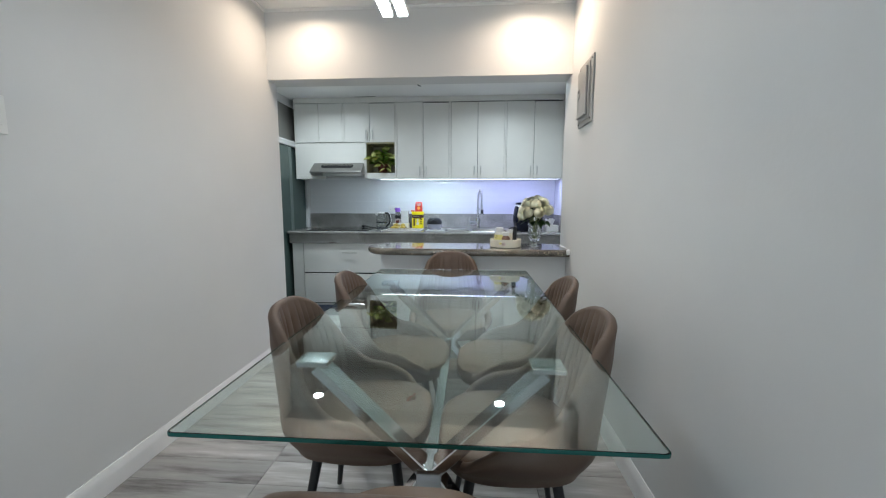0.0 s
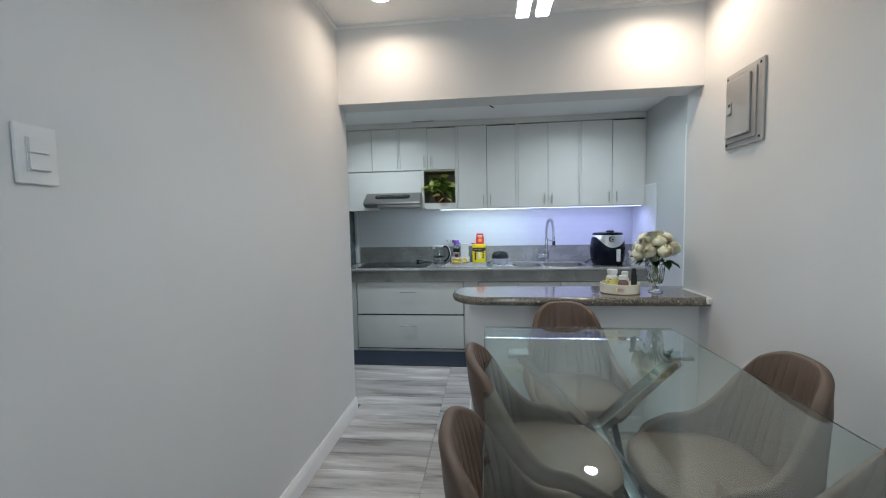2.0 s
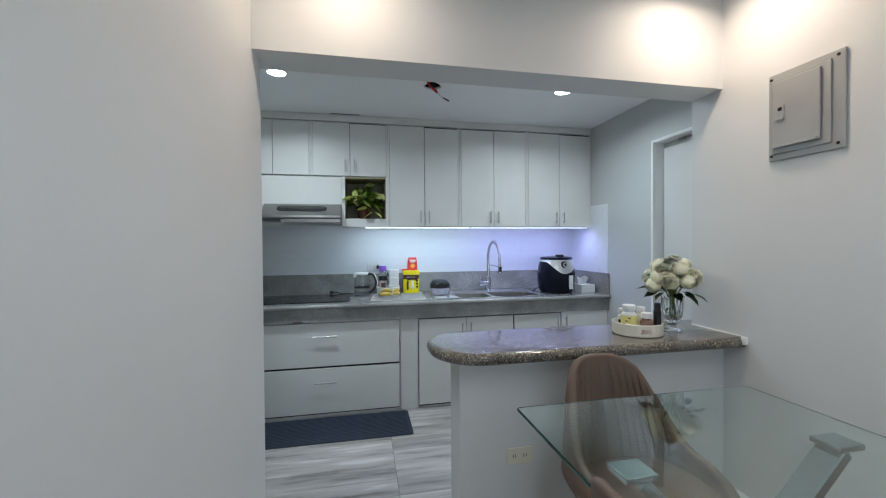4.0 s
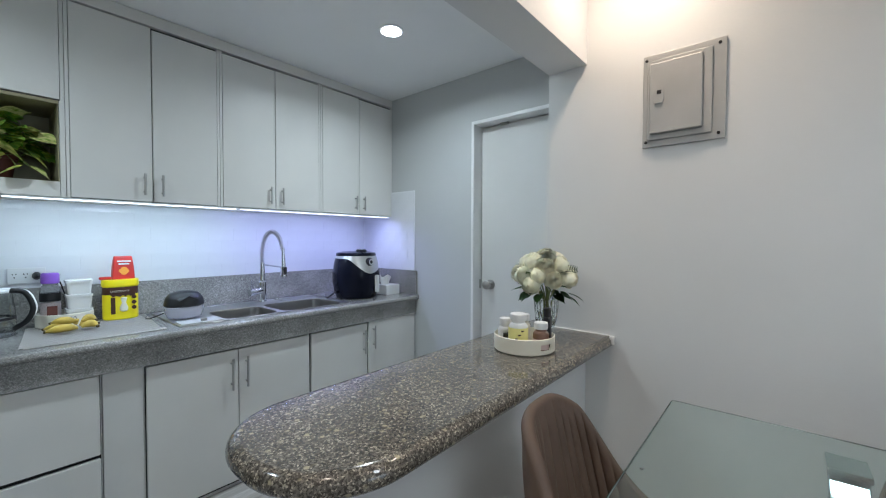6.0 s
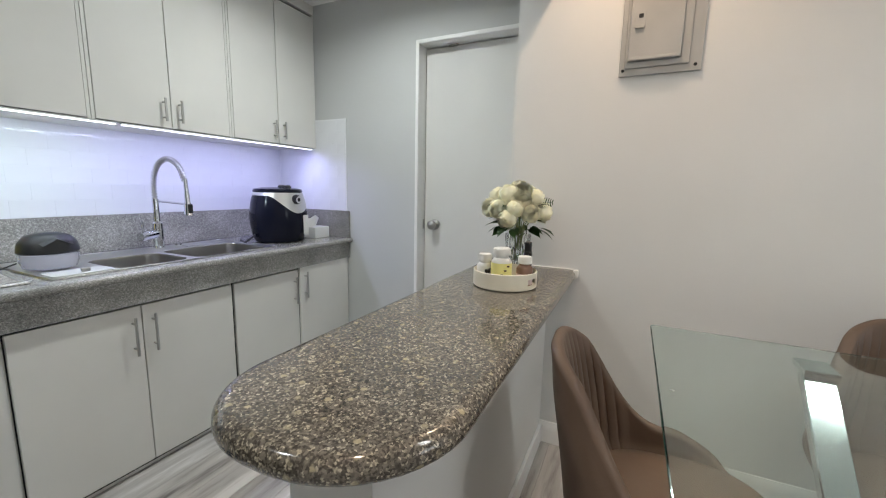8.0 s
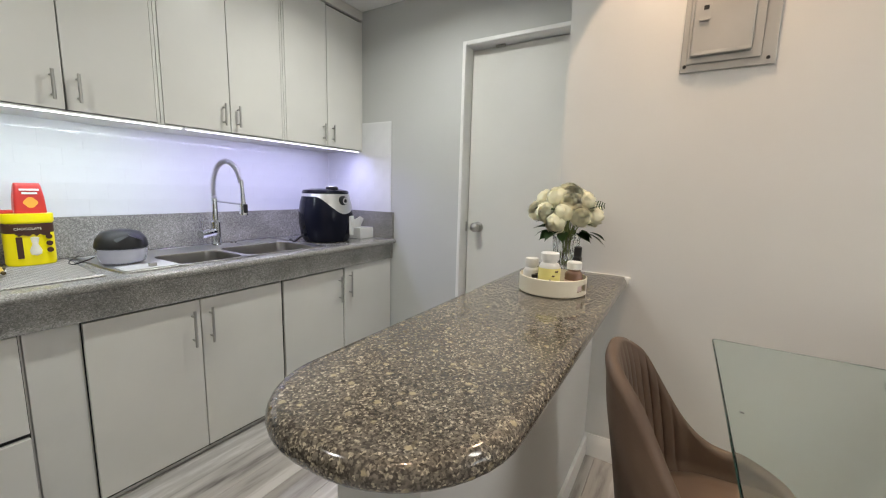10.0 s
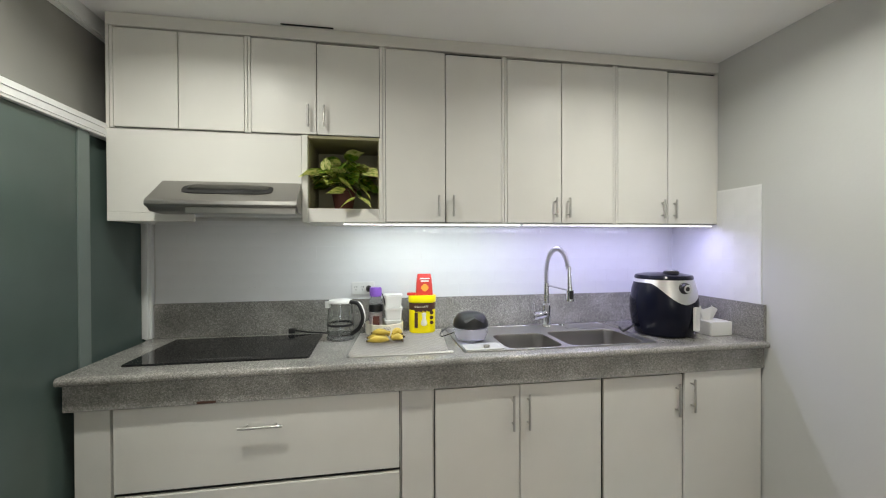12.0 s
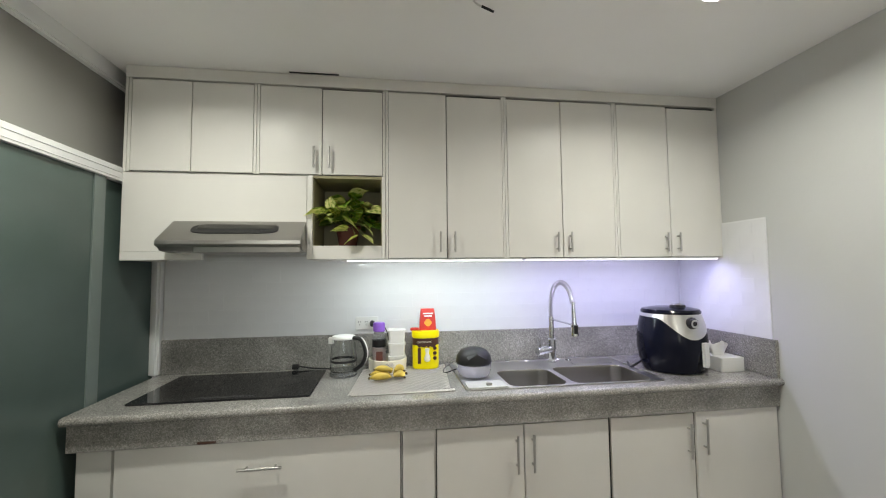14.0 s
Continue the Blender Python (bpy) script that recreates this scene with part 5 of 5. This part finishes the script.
dial = part("dial", loft([[c0 + fd * d + (sd * math.cos(a) + Vector((0, 0, 1)) * math.sin(a)) * r for a in [2 * math.pi * i / 28 for i in range(28)]] for r, d in ((0.030, 0), (0.030, 0.012), (0.026, 0.014), (0.024, 0.026), (0.020, 0.028))]), BLACK, af, "black dial")
part("dial_ring", loft([[c0 + fd * d + (sd * math.cos(a) + Vector((0, 0, 1)) * math.sin(a)) * r for a in [2 * math.pi * i / 28 for i in range(28)]] for r, d in ((0.020, 0.0282), (0.0215, 0.0300), (0.013, 0.0305), (0.012, 0.0283))], True, False, False), BRUSHED, dial, "pale ring on the dial")
fd = Vector((math.cos(radians(288)), math.sin(radians(288)), 0))
sd = Vector((-fd.y, fd.x, 0))
c1 = Vector((ax, ay, az)) + fd * 0.160
part("handle", loft([[c1 + sd * (0.016 * s * k) + fd * (0.012 + 0.016 * t) + Vector((0, 0, z)) for s, t in ((-1, 0), (1, 0), (1, 1), (-1, 1))] for z, k in ((0.045, 0.9), (0.055, 1), (0.155, 1.1), (0.165, 1.0))]), WHITE_PLASTIC, af, "pale silver basket handle")
part("handle_neck", loft([[c1 + sd * (0.012 * s) + fd * (-0.02 + 0.035 * t) + Vector((0, 0, z)) for s, t in ((-1, 0), (1, 0), (1, 1), (-1, 1))] for z in (0.12, 0.15)]), BLACK, af)
part("cord", tube(spline([(ax - 0.14, ay + 0.04, az + 0.05), (ax - 0.19, ay + 0.02, az + 0.035), (ax - 0.205, ay + 0.06, az + 0.006), (ax - 0.15, ay + 0.17, az + 0.006)]), 0.006, 8), BLACK, af)

# tissue box
tb = thing("tissue_box", (0.20, 1.63, CT), "white tissue box with a tissue pulled up", "tissue box")
part("box", loft([rrect(0.152 + i, 0.288 - i, 1.555 + i, 1.680 - i, 0.008, z) for i, z in ((0.002, CT + 0.001), (0, CT + 0.004), (0, CT + 0.070), (0.003, CT + 0.074))]), WHITE_PLASTIC, tb)
ts = bmesh.new()
rows = []
for j in range(8):
    t = j / 7
    rows.append([(0.200 + (0.032 + 0.016 * t) * math.cos(a) * (1 + 0.25 * math.sin(5 * a + 3 * t)), 1.628 + (0.012 + 0.012 * t) * math.sin(a) * (1 + 0.3 * math.cos(4 * a)), CT + 0.0745 + 0.065 * t + 0.012 * t * math.sin(3 * a)) for a in [2 * math.pi * i / 30 for i in range(30)]])
part("tissue", loft(rows, True, True, False, ts), LABEL, tb, "white tissue")

# ---------------------------------------------------------------- floor mat, ceiling oddments
km = thing("kitchen_mat", (-2.1, 1.23, 0), "dark navy ribbed kitchen floor mat", "mat")
part("pad", loft([rrect(-2.76 + i, -1.452 - i, 1.03 + i, 1.425 - i, 0.02, z) for i, z in ((0, 0.0005), (0, 0.006), (0.006, 0.010))]), KITCHEN_MAT, km)
for k in range(18):
    part("rib", box(-2.74, -1.475, 1.046 + 0.0205 * k, 1.056 + 0.0205 * k, 0.0098, 0.0125, 0.001), KITCHEN_MAT, km)
rug = thing("floor_cloth", (-0.33, 1.28, 0), "white cloth mat with a teal border against the cabinets", "mat")
part("border", loft([rrect(-0.62 + i, -0.040 - i, 1.150 + i, 1.398 - i, 0.012, z) for i, z in ((0, 0.0005), (0, 0.004), (0.003, 0.006))]), TEAL, rug, "teal border")
part("field", loft([rrect(-0.59 + i, -0.070 - i, 1.180 + i, 1.376 - i, 0.008, z) for i, z in ((0, 0.0062), (0.002, 0.008))]), WHITE_CLOTH, rug, "white middle")
wr = thing("loose_wires", (HX, HY, ZK), "loose red and white wires hanging from the ceiling hole", "wires")
part("red_wire", tube(spline([(HX - 0.04, HY - 0.02, ZK + 0.03), (HX - 0.01, HY + 0.01, ZK + 0.002), (HX + 0.025, HY + 0.03, ZK - 0.018), (HX + 0.045, HY + 0.038, ZK - 0.030)]), 0.007, 8), RED_WIRE, wr, "red wire")
part("white_wire", tube(spline([(HX + 0.02, HY + 0.025, ZK - 0.012), (HX + 0.056, HY + 0.04, ZK - 0.035), (HX + 0.066, HY + 0.030, ZK - 0.055), (HX + 0.085, HY + 0.022, ZK - 0.070)]), 0.0035, 8), WHITE_PLASTIC, wr, "white wire")
part("black_end", tube([(HX + 0.083, HY + 0.023, ZK - 0.068), (HX + 0.122, HY + 0.012, ZK - 0.092)], 0.0045, 12), BLACK, wr, "taped black end")
part("black_wire", tube(spline([(HX - 0.02, HY - 0.03, ZK + 0.04), (HX + 0.01, HY, ZK + 0.005), (HX + 0.05, HY + 0.045, ZK - 0.028)]), 0.003, 8), BLACK, wr, "thin black wire")
structure("ceiling_slot", box(-2.045, -1.805, 1.676, 1.688, ZK - 0.0025, ZK - 0.0005), GAP, "dark crack in the ceiling over the cabinets", "trim")

# ---------------------------------------------------------------- on the bar: caddy, bottles, flowers
BZ = BT + 0.001
tcx, tcy = -0.435, 0.070
cd = thing("bar_caddy", (tcx, tcy, BT), "cream round caddy tray with a slot handle", "tray")
cad = bmesh.new()
n = 72
prof = ((0.112, 0.0), (0.117, 0.004), (0.117, 0.018), (0.117, 0.040), (0.117, 0.058), (0.114, 0.060), (0.1135, 0.058), (0.1135, 0.040), (0.1135, 0.018), (0.1135, 0.006), (0.002, 0.005))
rows = [[cad.verts.new(p) for p in circle(tcx, tcy, BZ + z, r, n)] for r, z in prof]
for k, (ra, rb) in enumerate(zip(rows, rows[1:])):
    for i in range(n):
        ang = 360 * (i + 0.5) / n
        slot = k in (2, 7) and (240 < ang < 265)
        if not slot:
            cad.faces.new((ra[i], ra[(i + 1) % n], rb[(i + 1) % n], rb[i]))
cad.faces.new(rows[0][::-1])
part("bowl", cad, CREAM, cd)


def pill_bottle(x, y, r, h, body, cap, lab, label, cap_h=0.026, top=0.77):
    b = thing("pill_bottle", (x, y, BZ + 0.0065), label, "bottle", "bottles in the bar caddy")
    z = BZ + 0.0065
    part("body", lathe(x, y, ((r * 0.9, z), (r, z + 0.006), (r, z + h * 0.78), (r * 0.8, z + h * 0.9), (r * 0.68, z + h * 0.92), (r * 0.68, z + h)), 28), body, b)
    part("cap", lathe(x, y, ((r * 0.82, z + h + 0.0005), (r * 0.84, z + h + 0.003), (r * 0.84, z + h + cap_h - 0.003), (r * 0.76, z + h + cap_h)), 28), cap, b, "screw cap")
    if lab:
        part("label", lathe(x, y, ((r * 1.012, z + h * 0.10), (r * 1.012, z + h * top)), 28, cap_start=False, cap_end=False), lab, b, "printed label")
        for k in range(3):
            a = radians(200 + 18 * k)
            part("print_bar", box(x + r * 1.02 * math.cos(a) - 0.005, x + r * 1.02 * math.cos(a) + 0.005, y + r * 1.02 * math.sin(a) - 0.004, y + r * 1.02 * math.sin(a) + 0.004, z + h * (0.40 + 0.13 * k) * top / 0.77, z + h * (0.44 + 0.13 * k) * top / 0.77, 0.001), DARK_BROWN if lab is not LABEL else BLACK, b)


pill_bottle(-0.462, 0.140, 0.029, 0.082, WHITE_PLASTIC, WHITE_PLASTIC, LABEL, "small white supplement bottle with printed label")
pill_bottle(-0.482, 0.070, 0.037, 0.112, WHITE_PLASTIC, WHITE_PLASTIC, LABEL_YELLOW, "white supplement bottle with yellow label")
pill_bottle(-0.440, -0.004, 0.030, 0.082, AMBER, WHITE_PLASTIC, PINK, "amber pill bottle with pale pink label", top=0.56)
pill_bottle(-0.398, 0.090, 0.024, 0.095, CREAM, WHITE_PLASTIC, None, "cream plastic bottle with white cap")
pill_bottle(-0.495, 0.118, 0.012, 0.040, BLACK, BLACK, None, "tiny plain black plastic bottle", 0.016)
bb = thing("black_bottle", (-0.375, 0.002, BZ + 0.0065), "tall slim matt black bottle", "bottle")
part("body", loft([rrect(-0.390 + i, -0.360 - i, -0.013 + i, 0.017 - i, 0.009, BZ + 0.0065 + z) for i, z in ((0.002, 0), (0, 0.004), (0, 0.112), (0.003, 0.117))]), BLACK, bb)
part("cap", loft([rrect(-0.388 + i, -0.362 - i, -0.011 + i, 0.015 - i, 0.009, BZ + 0.0065 + z) for i, z in ((0, 0.1175), (0, 0.150), (0.004, 0.154))]), BLACK, bb)

vx, vy = -0.215, 0.085
vs = thing("crystal_vase", (vx, vy, BT), "cut crystal footed vase holding the flowers", "vase")
vb = bmesh.new()
rings = []
for r, z in ((0.040, 0.0), (0.042, 0.006), (0.020, 0.016), (0.016, 0.028), (0.034, 0.050), (0.044, 0.080), (0.048, 0.12), (0.052, 0.165), (0.055, 0.178), (0.052, 0.178), (0.045, 0.12), (0.040, 0.08), (0.028, 0.056), (0.002, 0.052)):
    cut = 0.0022 if 0.045 < z < 0.17 and r > 0.033 else 0
    rings.append([(vx + (r + cut * (1 if (i + int(z * 80)) % 2 else -1)) * math.cos(2 * math.pi * i / 32), vy + (r + cut * (1 if (i + int(z * 80)) % 2 else -1)) * math.sin(2 * math.pi * i / 32), BZ + z) for i in range(32)])
part("glass", loft(rings, True, True, True, vb), CLEAR, vs, "faceted clear crystal", smooth=False)


def peony():
    """A closed round bloom of overlapping cupped petals."""
    bm = bmesh.new()
    for ringn, (count, theta, rad, half) in enumerate(((4, 20, 0.0335, 36), (5, 48, 0.0375, 34), (6, 76, 0.0415, 33), (6, 104, 0.043, 30))):
        for k in range(count):
            m = pose(0, 0, 0, 0, 0, 360 * (k + 0.5 * ringn) / count + 7 * ringn)
            rows = []
            for i in range(6):
                v = -1 + 2 * i / 5
                row = []
                for u in (-1, -0.5, 0, 0.5, 1):
                    th = radians(theta - v * half * 0.95 + 7 * u * u)
                    ph = radians(u * half * 1.15 * math.sqrt(max(0.05, 1 - 0.55 * v * v)) / max(0.45, math.sin(radians(max(theta, 32)))))
                    r = rad * (1 + 0.055 * u + 0.025 * (k % 2) + 0.08 * max(0, v) ** 2 + 0.03 * math.sin(4 * u + 3 * k) * max(0, v))
                    row.append(bm.verts.new(m @ Vector((r * math.sin(th) * math.cos(ph), r * math.sin(th) * math.sin(ph), r * math.cos(th)))))
                rows.append(row)
            for p, q2 in zip(rows, rows[1:]):
                for j in range(4):
                    bm.faces.new((p[j], p[j + 1], q2[j + 1], q2[j]))
    bmesh.ops.solidify(bm, geom=bm.faces[:], thickness=0.0005)
    return finish(bm, PETAL, True)


def peony_core():
    bm = bmesh.new()
    bmesh.ops.create_icosphere(bm, subdivisions=2, radius=0.030)
    for v in bm.verts:
        v.co *= 1 + 0.12 * math.sin(7 * v.co.x * 90) * math.sin(5 * v.co.y * 110)
    return finish(bm, PETAL_CORE, True)


PEONY, CORE = peony(), peony_core()
bq = thing("flower_bouquet", (vx, vy, BZ + 0.17), "bouquet of cream white peonies with dark green leaves", "flowers")
fc = Vector((-0.207, 0.102, 1.117))
rng_f = random.Random(5)
dirs = [(0.05, -0.1, 1.0), (-0.62, 0.1, 0.82), (0.55, 0.25, 0.8), (-0.15, -0.72, 0.70), (0.1, 0.75, 0.72), (-0.95, -0.22, 0.30), (-0.72, -0.72, 0.12), (0.05, -1.0, 0.15), (0.72, -0.62, 0.28),
        (0.98, 0.15, 0.30), (0.55, 0.85, 0.2), (-0.35, 0.95, 0.25), (-0.92, 0.45, 0.25), (-0.40, -0.35, 0.92), (0.40, -0.35, 0.9), (-0.95, 0.05, -0.12), (-0.75, -0.35, 0.65)]
for k, d in enumerate(dirs):
    d = Vector(d).normalized()
    p = fc + Vector((d.x * 0.104, d.y * 0.112, d.z * 0.103))
    m = Matrix.Translation(p - ORIGIN[bq]) @ d.to_track_quat("Z", "Y").to_matrix().to_4x4() @ pose(0, 0, 0, 0, 0, rng_f.uniform(0, 360))
    s = rng_f.uniform(0.86, 1.02) * (0.9 if k in (9, 15) else 1)
    fl = new("flower", PEONY)
    fl.matrix_basis = m @ Matrix.Diagonal((s, s, s, 1))
    fl.parent = bq
    core = new("flower_core", CORE)
    core.matrix_basis = Matrix.Translation((0, 0, 0.004))
    core.parent = fl
    part("stem", tube(spline([Vector((vx + 0.012 * d.x, vy + 0.012 * d.y, BZ + 0.06)), Vector((vx + 0.02 * d.x, vy + 0.02 * d.y, BZ + 0.175)), p - d * 0.02], 5), 0.0022, 6), STEM, bq)
GREEN = leaf_shape(0.078, 0.046, 0.25, DARK_LEAF)
for k in range(22):
    a = 2 * math.pi * k / 22 + rng_f.uniform(-0.1, 0.1)
    low = k % 3
    p = fc + Vector((0.074 * math.cos(a), 0.074 * math.sin(a), -0.055 + 0.045 * low))
    add_leaf(GREEN, bq, p, p, (math.cos(a), math.sin(a), -0.35 + 0.3 * low), rng_f.uniform(-30, 30), rng_f.uniform(0.55, 0.8), False)

for p, aim, size in (((-0.285, 0.145, 1.085), (-0.75, 0.65, 0.1), 0.95), ((-0.295, 0.11, 1.075), (-0.9, 0.35, -0.35), 0.95), ((-0.16, 0.0, 1.06), (0.45, -0.7, -0.25), 0.85), ((-0.20, -0.005, 1.055), (0.1, -0.8, -0.35), 0.85),
                     ((-0.25, 0.02, 1.15), (0.1, -0.85, 0.45), 0.8), ((-0.23, 0.01, 1.15), (0.45, -0.8, 0.35), 0.8)):
    add_leaf(GREEN, bq, p, p, aim, rng_f.uniform(-20, 20), size, False)
frond = bmesh.new()
f0, f1 = Vector((-0.245, 0.02, 1.165)), Vector((-0.205, -0.045, 1.172))
for k in range(9):
    c = f0.lerp(f1, k / 8)
    for s in (-1, 1):
        ln = 0.022 * math.sin(math.pi * (k + 2) / 12)
        bar_between(c, c + Vector((0.4 * ln, -0.2 * ln, s * ln)), 0.0035, 0.001, frond, 0)
tube([f0, f1], 0.001, 5, frond)
part("fern_frond", frond, DARK_LEAF, bq, "small dark fern frond")

# ---------------------------------------------------------------- floor planks
PW, PL = 0.152, 1.20
meshes = {}


def plank_mesh(length, width):
    key = (round(length, 3), round(width, 3))
    if key not in meshes:
        bm = bmesh.new()
        l, w, t, e = length / 2, width / 2, 0.004, 0.0012
        rings = [[(-l, -w, 0), (l, -w, 0), (l, w, 0), (-l, w, 0)], [(-l, -w, t - e), (l, -w, t - e), (l, w, t - e), (-l, w, t - e)],
                 [(-l + e, -w + e, t), (l - e, -w + e, t), (l - e, w - e, t), (-l + e, w - e, t)]]
        loft(rings, True, False, True, bm)
        meshes[key] = finish(bm, FLOOR, False)
    return meshes[key]


rng = random.Random(4)
row = 0
y = YB - PW / 2
while y > -5.0:
    left, right = (-2.85, 0.33) if y > 0.19 else (XL, 0.0)
    x = -1.61 - 2 * PL
    while x < right:
        a, b = max(x, left), min(x + PL, right)
        if b - a > 0.02:
            ob = new("plank", plank_mesh(round(b - a - 0.0016, 3), PW - 0.0016))
            ob.location = ((a + b) / 2, y, -0.004)
            ob.parent = floor
        x += PL
    y -= PW
    row += 1

# ---------------------------------------------------------------- wall tiles
backing = structure("tile_backing", box(-2.770, XW - 0.001, YB - 0.006, YB - 0.001, 1.0535, 1.500), GROUT, "white grout bed of the kitchen tiles", "wall")
backing_side = structure("tile_backing", box(XW - 0.006, XW - 0.001, 1.438, YB - 0.006, 1.0535, 1.668), GROUT, "white grout bed of the kitchen tiles", "wall")
TW, TH = 0.150, 0.0755
tile_meshes = {}


def tile_mesh(w, h, along_x):
    key = (round(w, 3), round(h, 3), along_x)
    if key not in tile_meshes:
        bm = bmesh.new()
        a, b, e, t = w / 2, h / 2, 0.0006, 0.0009
        def at(u, v, d):
            return (u, -d, v) if along_x else (-d, u, v)
        rings = [[at(-a, -b, 0), at(a, -b, 0), at(a, b, 0), at(-a, b, 0)], [at(-a, -b, t * 0.5), at(a, -b, t * 0.5), at(a, b, t * 0.5), at(-a, b, t * 0.5)],
                 [at(-a + e, -b + e, t), at(a - e, -b + e, t), at(a - e, b - e, t), at(-a + e, b - e, t)]]
        loft(rings, True, False, True, bm)
        tile_meshes[key] = finish(bm, TILE, False)
    return tile_meshes[key]


def tile_field(parent, u0, u1, z0, z1, along_x):
    z, k = z0, 0
    while z < z1 - 0.01:
        h = min(TH, z1 - z)
        u = u0 - (TW / 2 if k % 2 else 0)
        while u < u1 - 0.004:
            a, b = max(u, u0), min(u + TW, u1)
            if b - a > 0.012:
                ob = new("tile", tile_mesh(b - a - 0.0004, h - 0.0002, along_x))
                c = ((a + b) / 2, z + h / 2)
                tilt = rng.uniform(-0.05, 0.05)
                ob.matrix_basis = pose(c[0], YB - 0.006, c[1], tilt, 0, rng.uniform(-0.05, 0.05)) if along_x else pose(XW - 0.006, c[0], c[1], 0, tilt, rng.uniform(-0.05, 0.05))
                ob.parent = parent
            u += TW
        z += h
        k += 1


tile_field(backing, -2.768, XW - 0.011, 1.055, 1.474, True)
tile_field(backing_side, 1.440, YB - 0.011, 1.055, 1.667, False)
